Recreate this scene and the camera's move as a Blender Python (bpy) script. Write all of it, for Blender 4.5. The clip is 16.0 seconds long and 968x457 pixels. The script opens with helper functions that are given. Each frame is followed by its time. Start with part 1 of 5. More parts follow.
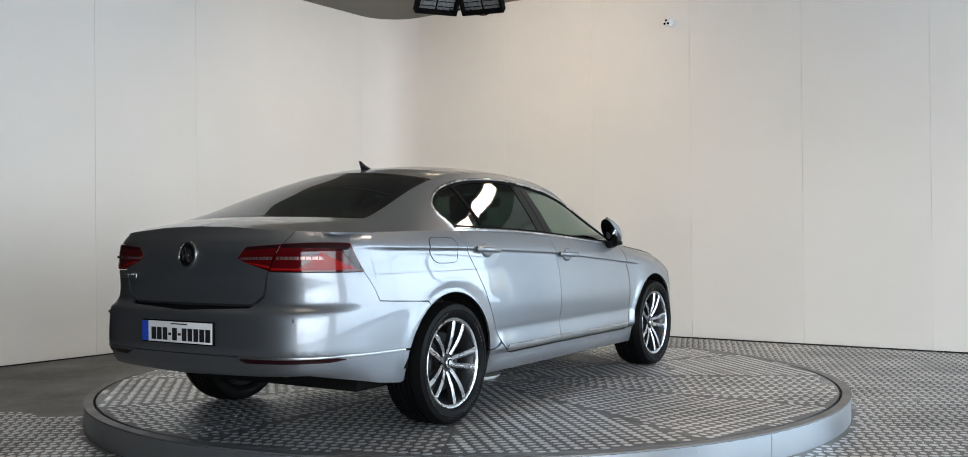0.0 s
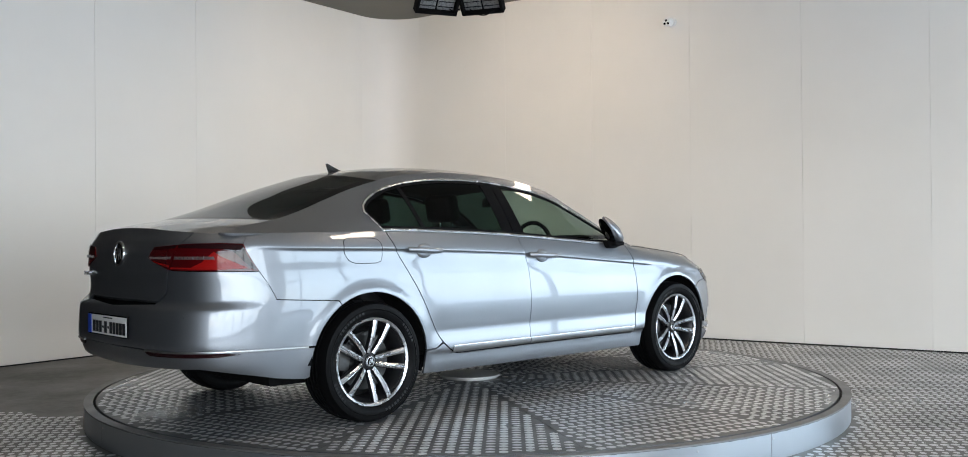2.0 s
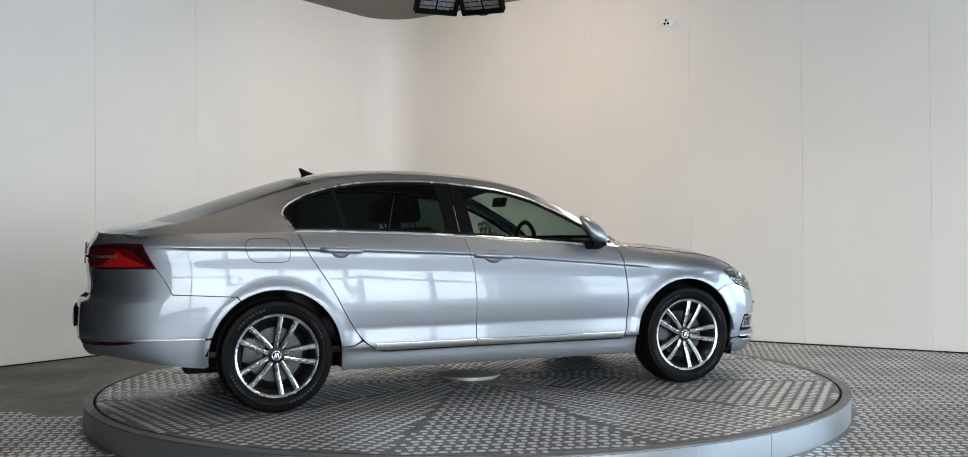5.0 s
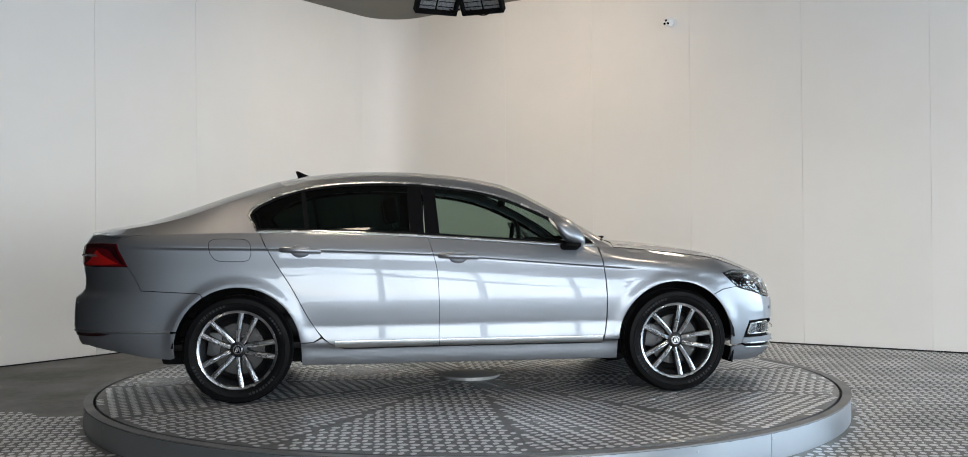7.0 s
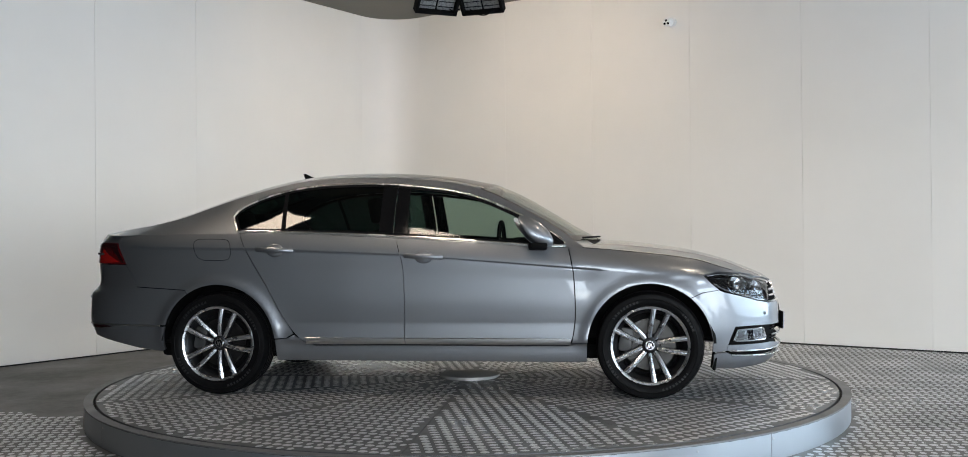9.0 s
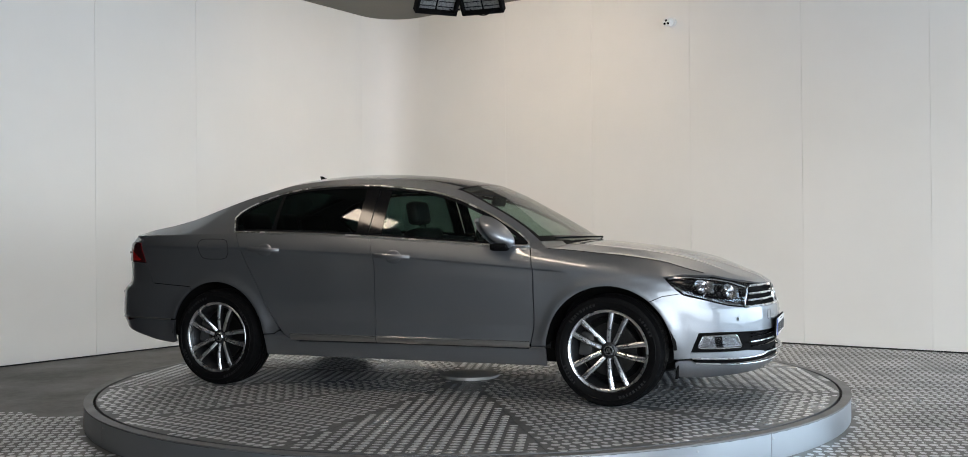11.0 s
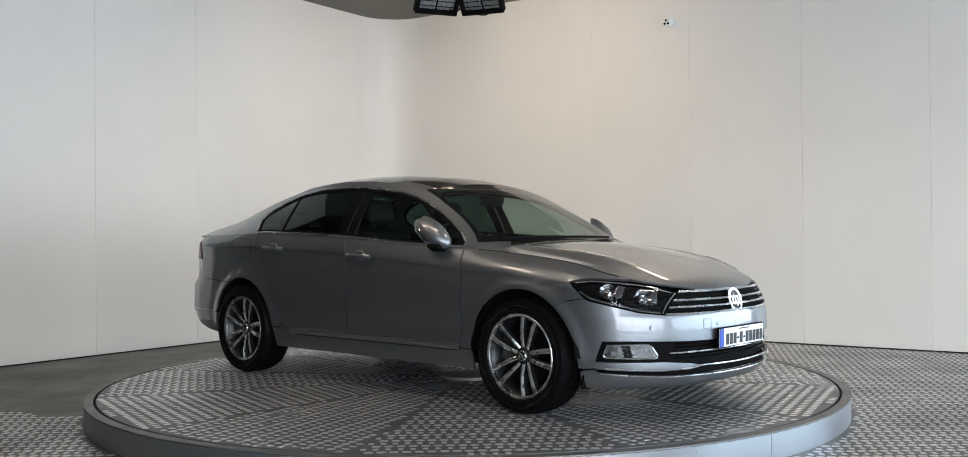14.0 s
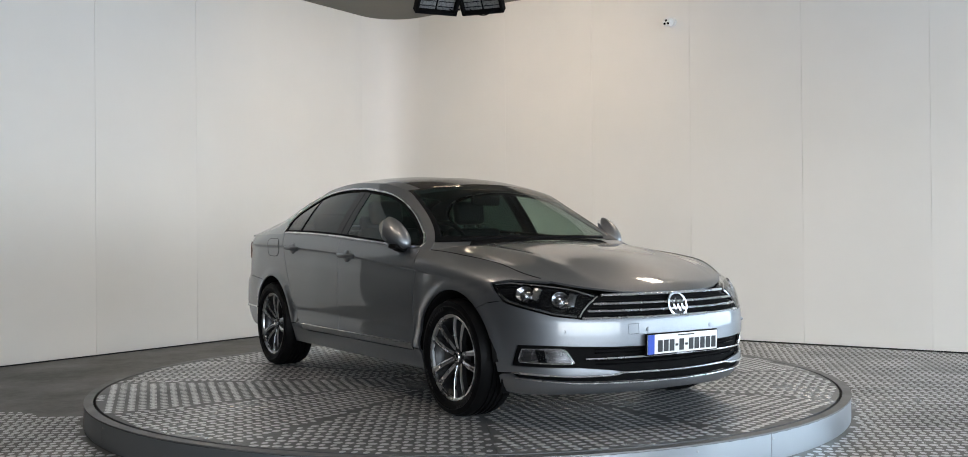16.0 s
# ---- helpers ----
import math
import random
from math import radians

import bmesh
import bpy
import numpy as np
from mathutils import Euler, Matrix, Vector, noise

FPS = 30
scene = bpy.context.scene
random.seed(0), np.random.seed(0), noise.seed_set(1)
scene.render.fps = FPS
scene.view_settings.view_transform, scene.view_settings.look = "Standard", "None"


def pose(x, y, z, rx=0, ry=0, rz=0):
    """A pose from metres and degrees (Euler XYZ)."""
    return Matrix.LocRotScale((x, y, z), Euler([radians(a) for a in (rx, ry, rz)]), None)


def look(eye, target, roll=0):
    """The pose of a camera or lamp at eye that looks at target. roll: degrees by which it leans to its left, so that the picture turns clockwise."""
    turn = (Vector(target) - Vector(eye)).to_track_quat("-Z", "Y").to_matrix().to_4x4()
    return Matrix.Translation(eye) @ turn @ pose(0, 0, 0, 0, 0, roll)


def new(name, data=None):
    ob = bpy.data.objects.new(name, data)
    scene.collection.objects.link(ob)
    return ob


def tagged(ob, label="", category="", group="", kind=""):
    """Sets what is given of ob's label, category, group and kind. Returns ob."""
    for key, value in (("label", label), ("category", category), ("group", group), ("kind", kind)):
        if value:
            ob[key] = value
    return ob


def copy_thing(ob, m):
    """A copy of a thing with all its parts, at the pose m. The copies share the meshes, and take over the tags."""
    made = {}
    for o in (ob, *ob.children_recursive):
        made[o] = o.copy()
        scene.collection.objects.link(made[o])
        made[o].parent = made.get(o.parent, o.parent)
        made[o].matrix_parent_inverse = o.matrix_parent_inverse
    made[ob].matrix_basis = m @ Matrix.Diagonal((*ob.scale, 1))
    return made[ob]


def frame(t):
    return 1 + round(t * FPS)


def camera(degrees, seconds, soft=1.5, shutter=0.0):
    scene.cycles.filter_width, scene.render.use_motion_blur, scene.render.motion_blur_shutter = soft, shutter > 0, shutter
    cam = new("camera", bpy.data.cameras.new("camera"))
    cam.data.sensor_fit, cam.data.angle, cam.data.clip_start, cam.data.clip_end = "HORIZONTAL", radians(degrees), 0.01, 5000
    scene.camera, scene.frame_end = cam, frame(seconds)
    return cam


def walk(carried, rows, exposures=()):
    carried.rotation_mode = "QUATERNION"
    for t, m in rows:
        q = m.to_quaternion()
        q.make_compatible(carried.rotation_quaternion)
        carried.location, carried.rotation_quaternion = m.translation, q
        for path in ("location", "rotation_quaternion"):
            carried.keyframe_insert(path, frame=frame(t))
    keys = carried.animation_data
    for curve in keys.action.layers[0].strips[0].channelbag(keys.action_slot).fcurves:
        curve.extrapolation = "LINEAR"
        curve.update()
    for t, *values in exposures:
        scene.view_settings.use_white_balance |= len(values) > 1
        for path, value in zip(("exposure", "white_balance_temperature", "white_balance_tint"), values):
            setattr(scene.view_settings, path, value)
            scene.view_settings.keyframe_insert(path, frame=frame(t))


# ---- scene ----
DECK = 0.15          # height of the turntable deck over the floor
cam = camera(52.95, 16.0, soft=0.9)
EYE = (0.0, -7.07, 1.02 + DECK)
VIEW = look(EYE, (0.15976, -7.07 + 9.9984, 1.17 + 0.08047), -0.507)
walk(cam, [(0.0, VIEW), (16.0, VIEW)], exposures=[(0.0, 1.68, 7300, 16.5), (16.0, 1.68, 7300, 16.5)])
scene.view_settings.exposure = 1.68

# ---- world: pale overcast daylight outside the big opening ----
world = bpy.data.worlds.new("daylight")
scene.world = world
world.use_nodes = True
wn = world.node_tree
sky = wn.nodes.new("ShaderNodeTexSky")
sky.sky_type = "NISHITA"
sky.sun_disc = False
sky.sun_elevation = radians(40)
sky.sun_rotation = radians(200)
wn.links.new(sky.outputs[0], wn.nodes["Background"].inputs[0])
wn.nodes["Background"].inputs[1].default_value = 0.12


def area_lamp(name, m, sx, sy, power, colour):
    lamp = bpy.data.lights.new(name, "AREA")
    lamp.shape, lamp.size, lamp.size_y, lamp.energy, lamp.color = "RECTANGLE", sx, sy, power, colour
    ob = new(name, lamp)
    ob.matrix_world = m
    return ob


# daylight that comes in through the glazed openings of the hall
area_lamp("daylight_side", look((10.4, -3.0, 1.8), (0, -3.0, 1.7)), 12.4, 3.4, 330, (0.58, 0.79, 1.0))
area_lamp("daylight_back", look((4.2, -11.4, 1.8), (4.2, 0, 1.7)), 10.6, 3.4, 350, (0.66, 0.83, 1.0))


# ---- materials ----
def material(name, colour=(0.5, 0.5, 0.5), rough=0.5, metal=0.0, **more):
    m = bpy.data.materials.new(name)
    m.use_nodes = True
    b = m.node_tree.nodes["Principled BSDF"]
    b.inputs["Base Color"].default_value = (*colour, 1)
    b.inputs["Roughness"].default_value = rough
    b.inputs["Metallic"].default_value = metal
    for key, value in more.items():
        b.inputs[key.replace("_", " ")].default_value = value
    return m


class Nodes:
    """Short writing of node graphs."""

    def __init__(self, m):
        self.tree = m.node_tree
        self.out = self.tree.nodes["Principled BSDF"]

    def add(self, kind, operation=None, data_type=None):
        n = self.tree.nodes.new(kind)
        if operation:
            n.operation = operation
        if data_type:
            n.data_type = data_type
        return n

    def link(self, a, b):
        self.tree.links.new(a, b)

    def math(self, op, a, b=None, c=None):
        n = self.add("ShaderNodeMath", operation=op)
        for i, v in enumerate((a, b, c)):
            if v is None:
                continue
            if isinstance(v, (int, float)):
                n.inputs[i].default_value = v
            else:
                self.link(v, n.inputs[i])
        return n.outputs[0]

    def noise(self, scale, detail=4.0, vec=None, rough=0.55):
        n = self.add("ShaderNodeTexNoise")
        n.inputs["Scale"].default_value, n.inputs["Detail"].default_value = scale, detail
        n.inputs["Roughness"].default_value = rough
        if vec is not None:
            self.link(vec, n.inputs["Vector"])
        return n.outputs[0]

    def coords(self):
        return self.add("ShaderNodeTexCoord").outputs["Object"]

    def ramp(self, fac, stops):
        n = self.add("ShaderNodeValToRGB")
        e = n.color_ramp.elements
        while len(e) < len(stops):
            e.new(0.5)
        for k, (pos, col) in enumerate(stops):
            e[k].position = pos
            e[k].color = (*col, 1) if len(col) == 3 else col
        self.link(fac, n.inputs[0])
        return n.outputs[0]

    def span(self, fac, lo, hi, a=0.0, b=1.0):
        n = self.add("ShaderNodeMapRange")
        self.link(fac, n.inputs[0])
        for i, v in enumerate((lo, hi, a, b)):
            n.inputs[i + 1].default_value = v
        return n.outputs[0]

    def bump(self, height, strength, distance):
        n = self.add("ShaderNodeBump")
        n.inputs["Strength"].default_value, n.inputs["Distance"].default_value = strength, distance
        self.link(height, n.inputs["Height"])
        self.link(n.outputs[0], self.out.inputs["Normal"])


def rough_var(m, lo, hi, scale=6.0):
    g = Nodes(m)
    g.link(g.span(g.noise(scale, 5, g.coords()), 0.3, 0.7, lo, hi), g.out.inputs["Roughness"])
    return m


def paint_material():
    m = material("silver_metallic_paint", (0.25, 0.26, 0.28), 0.42, 0.92, Coat_Weight=1.0, Coat_Roughness=0.012)
    g = Nodes(m)
    co = g.coords()
    flake = g.add("ShaderNodeTexVoronoi")
    flake.inputs["Scale"].default_value = 900
    g.link(co, flake.inputs["Vector"])
    col = g.ramp(flake.outputs["Distance"], [(0.0, (0.26, 0.276, 0.30)), (1.0, (0.18, 0.192, 0.21))])
    g.link(col, g.out.inputs["Base Color"])
    g.link(g.span(g.noise(3, 4, co), 0.3, 0.7, 0.41, 0.47), g.out.inputs["Roughness"])
    return m


def tread_material(name, dark, light, rough):
    """Walked-on aluminium plate with grime between the bars."""
    m = material(name, light, rough, 0.6)
    g = Nodes(m)
    co = g.coords()
    dirt, grime = g.noise(1.1, 6, co), g.noise(16, 5, co)
    both_ = g.math("ADD", g.math("MULTIPLY", dirt, 0.65), g.math("MULTIPLY", grime, 0.35))
    g.link(g.ramp(both_, [(0.36, dark), (0.64, light)]), g.out.inputs["Base Color"])
    g.link(g.span(dirt, 0.3, 0.7, rough + 0.12, rough - 0.05), g.out.inputs["Roughness"])
    g.bump(g.math("ADD", grime, g.math("MULTIPLY", g.noise(160, 3, co), 0.5)), 0.25, 0.002)
    return m


def wall_material():
    m = material("painted_white_board", (0.78, 0.76, 0.725), 0.55)
    g = Nodes(m)
    co = g.coords()
    big, fine = g.noise(0.7, 5, co), g.noise(60, 3, co)
    col = g.ramp(big, [(0.35, (0.765, 0.745, 0.71)), (0.65, (0.80, 0.78, 0.745))])
    g.link(col, g.out.inputs["Base Color"])
    g.bump(g.math("ADD", g.math("MULTIPLY", big, 3.0), g.math("MULTIPLY", fine, 0.12)), 0.35, 0.004)
    g.link(g.span(big, 0.3, 0.7, 0.45, 0.6), g.out.inputs["Roughness"])
    return m


PAINT = paint_material()
CHROME = rough_var(material("chrome", (0.80, 0.805, 0.82), 0.08, 1.0), 0.05, 0.14)
BLACK_GLOSS = rough_var(material("black_gloss_plastic", (0.004, 0.004, 0.0045), 0.1, 0, Specular_IOR_Level=0.16), 0.06, 0.14)
BLACK = rough_var(material("black_plastic", (0.005, 0.005, 0.0053), 0.8, 0, Specular_IOR_Level=0.06), 0.7, 0.9, 20)
LINER = rough_var(material("wheel_housing_felt", (0.006, 0.006, 0.006), 0.9, 0, Specular_IOR_Level=0.1), 0.8, 1.0, 20)
RUBBER = rough_var(material("tyre_rubber", (0.004, 0.004, 0.0043), 0.45, 0, Specular_IOR_Level=0.06), 0.34, 0.55, 25)
TYRE_MARK = rough_var(material("raised_rubber_mark", (0.016, 0.016, 0.017), 0.5, 0, Specular_IOR_Level=0.2), 0.4, 0.6, 25)
ALLOY = rough_var(material("machined_alloy", (0.66, 0.67, 0.69), 0.28, 1.0), 0.22, 0.36, 18)
ALLOY_DARK = rough_var(material("dark_alloy", (0.04, 0.041, 0.044), 0.35, 0.8), 0.3, 0.45, 14)
STEEL = rough_var(material("brake_steel", (0.045, 0.044, 0.043), 0.45, 1.0), 0.3, 0.5, 30)
CALIPER = rough_var(material("cast_caliper", (0.07, 0.07, 0.07), 0.5, 0.6), 0.4, 0.6, 30)
SEAT_CLOTH = rough_var(material("dark_seat_leather", (0.009, 0.0088, 0.0088), 0.5, 0, Specular_IOR_Level=0.2), 0.42, 0.6, 30)
TRIM_GREY = rough_var(material("pale_headliner", (0.16, 0.155, 0.145), 0.9), 0.85, 0.95, 40)
BRIGHT_BAR = rough_var(material("bright_trim_bar", (0.86, 0.86, 0.87), 0.26, 1.0), 0.2, 0.32)
MIRROR = material("mirror_glass", (0.85, 0.87, 0.88), 0.02, 1.0)
SATIN = rough_var(material("satin_aluminium_trim", (0.40, 0.41, 0.42), 0.36, 1.0), 0.3, 0.42, 15)
RED = rough_var(material("red_lamp_plastic", (0.06, 0.002, 0.003), 0.08, 0, Specular_IOR_Level=0.3, Coat_Weight=0.3), 0.06, 0.12)
RED_BRIGHT = material("bright_red_lens", (0.26, 0.007, 0.006), 0.12, 0, Specular_IOR_Level=0.2, Coat_Weight=0.15)
RED_DARK = rough_var(material("dark_red_lens", (0.014, 0.002, 0.003), 0.06, 0, Specular_IOR_Level=0.3, Coat_Weight=0.2), 0.04, 0.1)
CLEAR_STRIP = rough_var(material("clear_lamp_strip", (0.22, 0.13, 0.13), 0.15, 0.6), 0.1, 0.25, 60)
PLATE = rough_var(material("number_plate_white", (0.78, 0.78, 0.76), 0.35), 0.3, 0.4)
PLATE_BLUE = material("number_plate_blue", (0.01, 0.06, 0.42), 0.35)
INK = material("black_ink", (0.012, 0.012, 0.014), 0.45)
FOG_BOWL = rough_var(material("fog_lamp_bowl", (0.28, 0.28, 0.29), 0.2, 1.0), 0.15, 0.3, 40)
REFLECTOR = rough_var(material("lamp_reflector", (0.34, 0.345, 0.36), 0.2, 1.0), 0.12, 0.3, 40)
GALVANISED = rough_var(material("galvanised_steel", (0.45, 0.48, 0.51), 0.34, 0.95), 0.28, 0.42, 3)


def glass_material(name, tint, rough=0.0, thin=0.9):
    """Thin automotive glass: a tinted see-through sheet with a mirror-like surface."""
    m = bpy.data.materials.new(name)
    m.use_nodes = True
    t = m.node_tree
    t.nodes.remove(t.nodes["Principled BSDF"])
    see = t.nodes.new("ShaderNodeBsdfTransparent")
    see.inputs[0].default_value = (*tint, 1)
    gloss = t.nodes.new("ShaderNodeBsdfGlossy")
    gloss.inputs["Roughness"].default_value = 0.015
    face = t.nodes.new("ShaderNodeLayerWeight")
    face.inputs[0].default_value = 0.5
    power = t.nodes.new("ShaderNodeMath")
    power.operation = "POWER"
    power.inputs[1].default_value = 4.6
    t.links.new(face.outputs["Facing"], power.inputs[0])
    fres = t.nodes.new("ShaderNodeMath")
    fres.operation = "MULTIPLY_ADD"
    fres.inputs[1].default_value, fres.inputs[2].default_value = 0.95, 0.03
    t.links.new(power.outputs[0], fres.inputs[0])
    mix = t.nodes.new("ShaderNodeMixShader")
    t.links.new(fres.outputs[0], mix.inputs[0])
    t.links.new(see.outputs[0], mix.inputs[1])
    t.links.new(gloss.outputs[0], mix.inputs[2])
    t.links.new(mix.outputs[0], t.nodes["Material Output"].inputs[0])
    return m


GLASS = glass_material("tinted_window_glass", (0.50, 0.61, 0.56))
GLASS_DARK = glass_material("privacy_glass", (0.050, 0.088, 0.078))
GLASS_CLEAR = glass_material("clear_lamp_cover", (0.92, 0.93, 0.94))


# ---- mesh helpers ----
from mathutils.geometry import delaunay_2d_cdt


def part(name, bm, mat, parent=None, label="", smooth=True, at=None):
    me = bpy.data.meshes.new(name)
    bmesh.ops.recalc_face_normals(bm, faces=bm.faces)
    bm.to_mesh(me)
    bm.free()
    me.materials.append(mat)
    if smooth:
        me.shade_smooth()
        me.set_sharp_from_angle(angle=radians(38))
    ob = new(name, me)
    ob.parent = parent
    if at is not None:
        ob.matrix_local = at
    if label:
        tagged(ob, label)
    return ob


def box(sx, sy, sz, m=None, bevel=0.0, seg=2):
    bm = bmesh.new()
    bmesh.ops.create_cube(bm, size=1)
    bmesh.ops.scale(bm, vec=(sx, sy, sz), verts=bm.verts)
    if bevel:
        bmesh.ops.bevel(bm, geom=list(bm.edges), offset=bevel, segments=seg, affect="EDGES", profile=0.6)
    if m is not None:
        bmesh.ops.transform(bm, matrix=m, verts=bm.verts)
    return bm


def join(*bms):
    out = bmesh.new()
    for b in bms:
        me = bpy.data.meshes.new("tmp")
        b.to_mesh(me)
        b.free()
        out.from_mesh(me)
        bpy.data.meshes.remove(me)
    return out


def lathe(profile, seg=64, axis="Y", closed=False):
    """A ring turned about Y from (radius, offset) pairs."""
    bm = bmesh.new()
    rows = []
    for k in range(seg):
        a = 2 * math.pi * k / seg
        rows.append([bm.verts.new((r * math.cos(a), o, r * math.sin(a))) for r, o in profile])
    n = len(profile)
    for k in range(seg):
        a, b = rows[k], rows[(k + 1) % seg]
        for i in range(n if closed else n - 1):
            j = (i + 1) % n
            bm.faces.new((a[i], a[j], b[j], b[i]))
    if axis == "Z":
        bmesh.ops.rotate(bm, matrix=Matrix.Rotation(radians(90), 3, "X"), verts=bm.verts)
    return bm


def tube(points, radius, seg=8, closed=False, flat=1.0):
    """A round bar along a line of points."""
    bm = bmesh.new()
    pts = [Vector(q) for q in points]
    rings = []
    n = len(pts)
    for i, q in enumerate(pts):
        a = pts[(i - 1) % n] if closed or i else q
        b = pts[(i + 1) % n] if closed or i < n - 1 else q
        d = (b - a).normalized()
        up = Vector((0, 0, 1)) if abs(d.z) < 0.9 else Vector((0, 1, 0))
        s = d.cross(up).normalized()
        w = s.cross(d)
        rings.append([bm.verts.new(q + radius * (math.cos(t) * s * flat + math.sin(t) * w)) for t in
                      (2 * math.pi * k / seg for k in range(seg))])
    for i in range(n if closed else n - 1):
        a, b = rings[i], rings[(i + 1) % n]
        for k in range(seg):
            bm.faces.new((a[k], a[(k + 1) % seg], b[(k + 1) % seg], b[k]))
    if not closed:
        bm.faces.new(rings[0][::-1])
        bm.faces.new(rings[-1])
    return bm


def pchip(xs, ys):
    """A smooth curve through points that never overshoots them."""
    xs, ys = np.asarray(xs, float), np.asarray(ys, float)
    if xs[0] > xs[-1]:
        xs, ys = xs[::-1], ys[::-1]
    h, d = np.diff(xs), np.diff(ys) / np.diff(xs)
    m = np.empty(len(xs))
    m[0], m[-1] = d[0], d[-1]
    for i in range(1, len(xs) - 1):
        if d[i - 1] * d[i] <= 0:
            m[i] = 0
        else:
            w1, w2 = 2 * h[i] + h[i - 1], h[i] + 2 * h[i - 1]
            m[i] = (w1 + w2) / (w1 / d[i - 1] + w2 / d[i])

    def f(q):
        q = np.clip(np.asarray(q, float), xs[0], xs[-1])
        i = np.clip(np.searchsorted(xs, q) - 1, 0, len(h) - 1)
        t = (q - xs[i]) / h[i]
        return ((1 + 2 * t) * (1 - t) ** 2 * ys[i] + t * (1 - t) ** 2 * h[i] * m[i]
                + t * t * (3 - 2 * t) * ys[i + 1] + t * t * (t - 1) * h[i] * m[i + 1])
    return f


def step(x, a, b):
    t = np.clip((np.asarray(x, float) - a) / (b - a), 0, 1)
    return t * t * (3 - 2 * t)


# ---- the saloon's skin: a plan outline that goes up in a shaped wall ----
PLAN = [(2.30, 0), (2.293, .15), (2.278, .27), (2.235, .45), (2.165, .60), (2.05, .745), (1.90, .838), (1.70, .885), (1.4, .90),
        (1.0, .903), (.3, .905), (-.4, .905), (-1.0, .903), (-1.4, .90), (-1.8, .885), (-2.1, .85), (-2.3, .78), (-2.42, .655),
        (-2.467, .50), (-2.49, .26), (-2.50, 0)]
XF, XR, HUB, ARCH = 1.3955, -1.3955, 0.334, 0.385


def outline():
    q = np.array(PLAN)
    s = np.concatenate([[0], np.cumsum(np.hypot(*np.diff(q, axis=0).T))])
    ss = np.linspace(0, s[-1], 3001)
    x, y = pchip(s, q[:, 0])(ss), pchip(s, q[:, 1])(ss)
    n = 90
    k = np.exp(-0.5 * (np.arange(-n, n + 1) / 28.0) ** 2)
    k /= k.sum()
    x = np.convolve(np.concatenate([x[n:0:-1], x, x[-2:-n - 2:-1]]), k, "valid")
    y = np.convolve(np.concatenate([-y[n:0:-1], y, -y[-2:-n - 2:-1]]), k, "valid")
    return ss, x, y


SS, OX_, OY_ = outline()
HALF = int(np.argmax(OY_))
S_END = SS[-1]


def S(x):
    """Place along the outline from a lengthwise position on the flank."""
    return np.interp(-np.asarray(x, float), -OX_, SS)


def F(y):
    """... from a half width across the nose."""
    return np.interp(y, OY_[:HALF], SS[:HALF])


def R(y):
    """... from a half width across the tail."""
    return np.interp(-np.asarray(y, float), -OY_[HALF:], SS[HALF:])


top_pts = [(0, .712), (F(.3), .718), (F(.55), .742), (S(2.0), .79), (S(1.85), .825), (S(1.7), .86), (S(1.5), .89), (S(1.3), .912),
           (S(1.1), .932), (S(.95), .943), (S(.7), .951), (S(.3), .978), (S(-.29), 1.019), (S(-.685), 1.038), (S(-1.08), 1.050),
           (S(-1.28), 1.053), (S(-1.6), 1.052), (S(-1.9), 1.048), (S(-2.2), 1.046), (R(.7), 1.050), (R(.5), 1.062), (R(.25), 1.078), (S_END, 1.083)]
Z_TOP = pchip([q[0] for q in top_pts], [q[1] for q in top_pts])
CREASE = pchip([-2.5, -2.1, -1.85, -1.2, -.6, -.17, .3, .9, 1.1, 1.3, 1.6, 2.0, 2.3],
               [.975, .975, .968, .955, .93, .909, .872, .823, .806, .79, .745, .66, .615])
FLANK = pchip([.10, .17, .22, .28, .330, .345, .362, .375, .452, .464, .50, .62, .78, .872, .893, .899, .903],
              [.70, .80, .858, .874, .880, .892, .8975, .8985, .8912, .8905, .8955, .9065, .897, .8835, .8815, .887, .890])
WING = pchip([.10, .17, .22, .28, .36, .46, .62, .78, .903], [.70, .80, .86, .876, .888, .899, .9065, .904, .893])
T_RATIO = pchip([-2.5, -2.0, -1.3, .7, .95, 1.2, 1.7, 2.3], [.93, .94, .94, .935, .905, .865, .85, .86])
T_POWER = pchip([-2.5, -1.3, .7, 1.1, 2.3], [1.7, 1.25, 1.25, 2.1, 2.1])
NOSE = pchip([.10, .17, .20, .25, .30, .36, .47, .56, .62, .70, .76, .90], [-.16, -.09, -.045, -.012, .0, -.004, 0, -.004, -.025, -.05, -.085, -.2])
TAIL = pchip([.20, .28, .33, .38, .44, .47, .60, .655, .668, .69, .71, .76, .85, .94, 1.0, 1.05, 1.085],
             [.30, .16, .075, .03, .012, .0, .004, .012, .025, .05, .066, .070, .060, .062, .078, .105, .12])


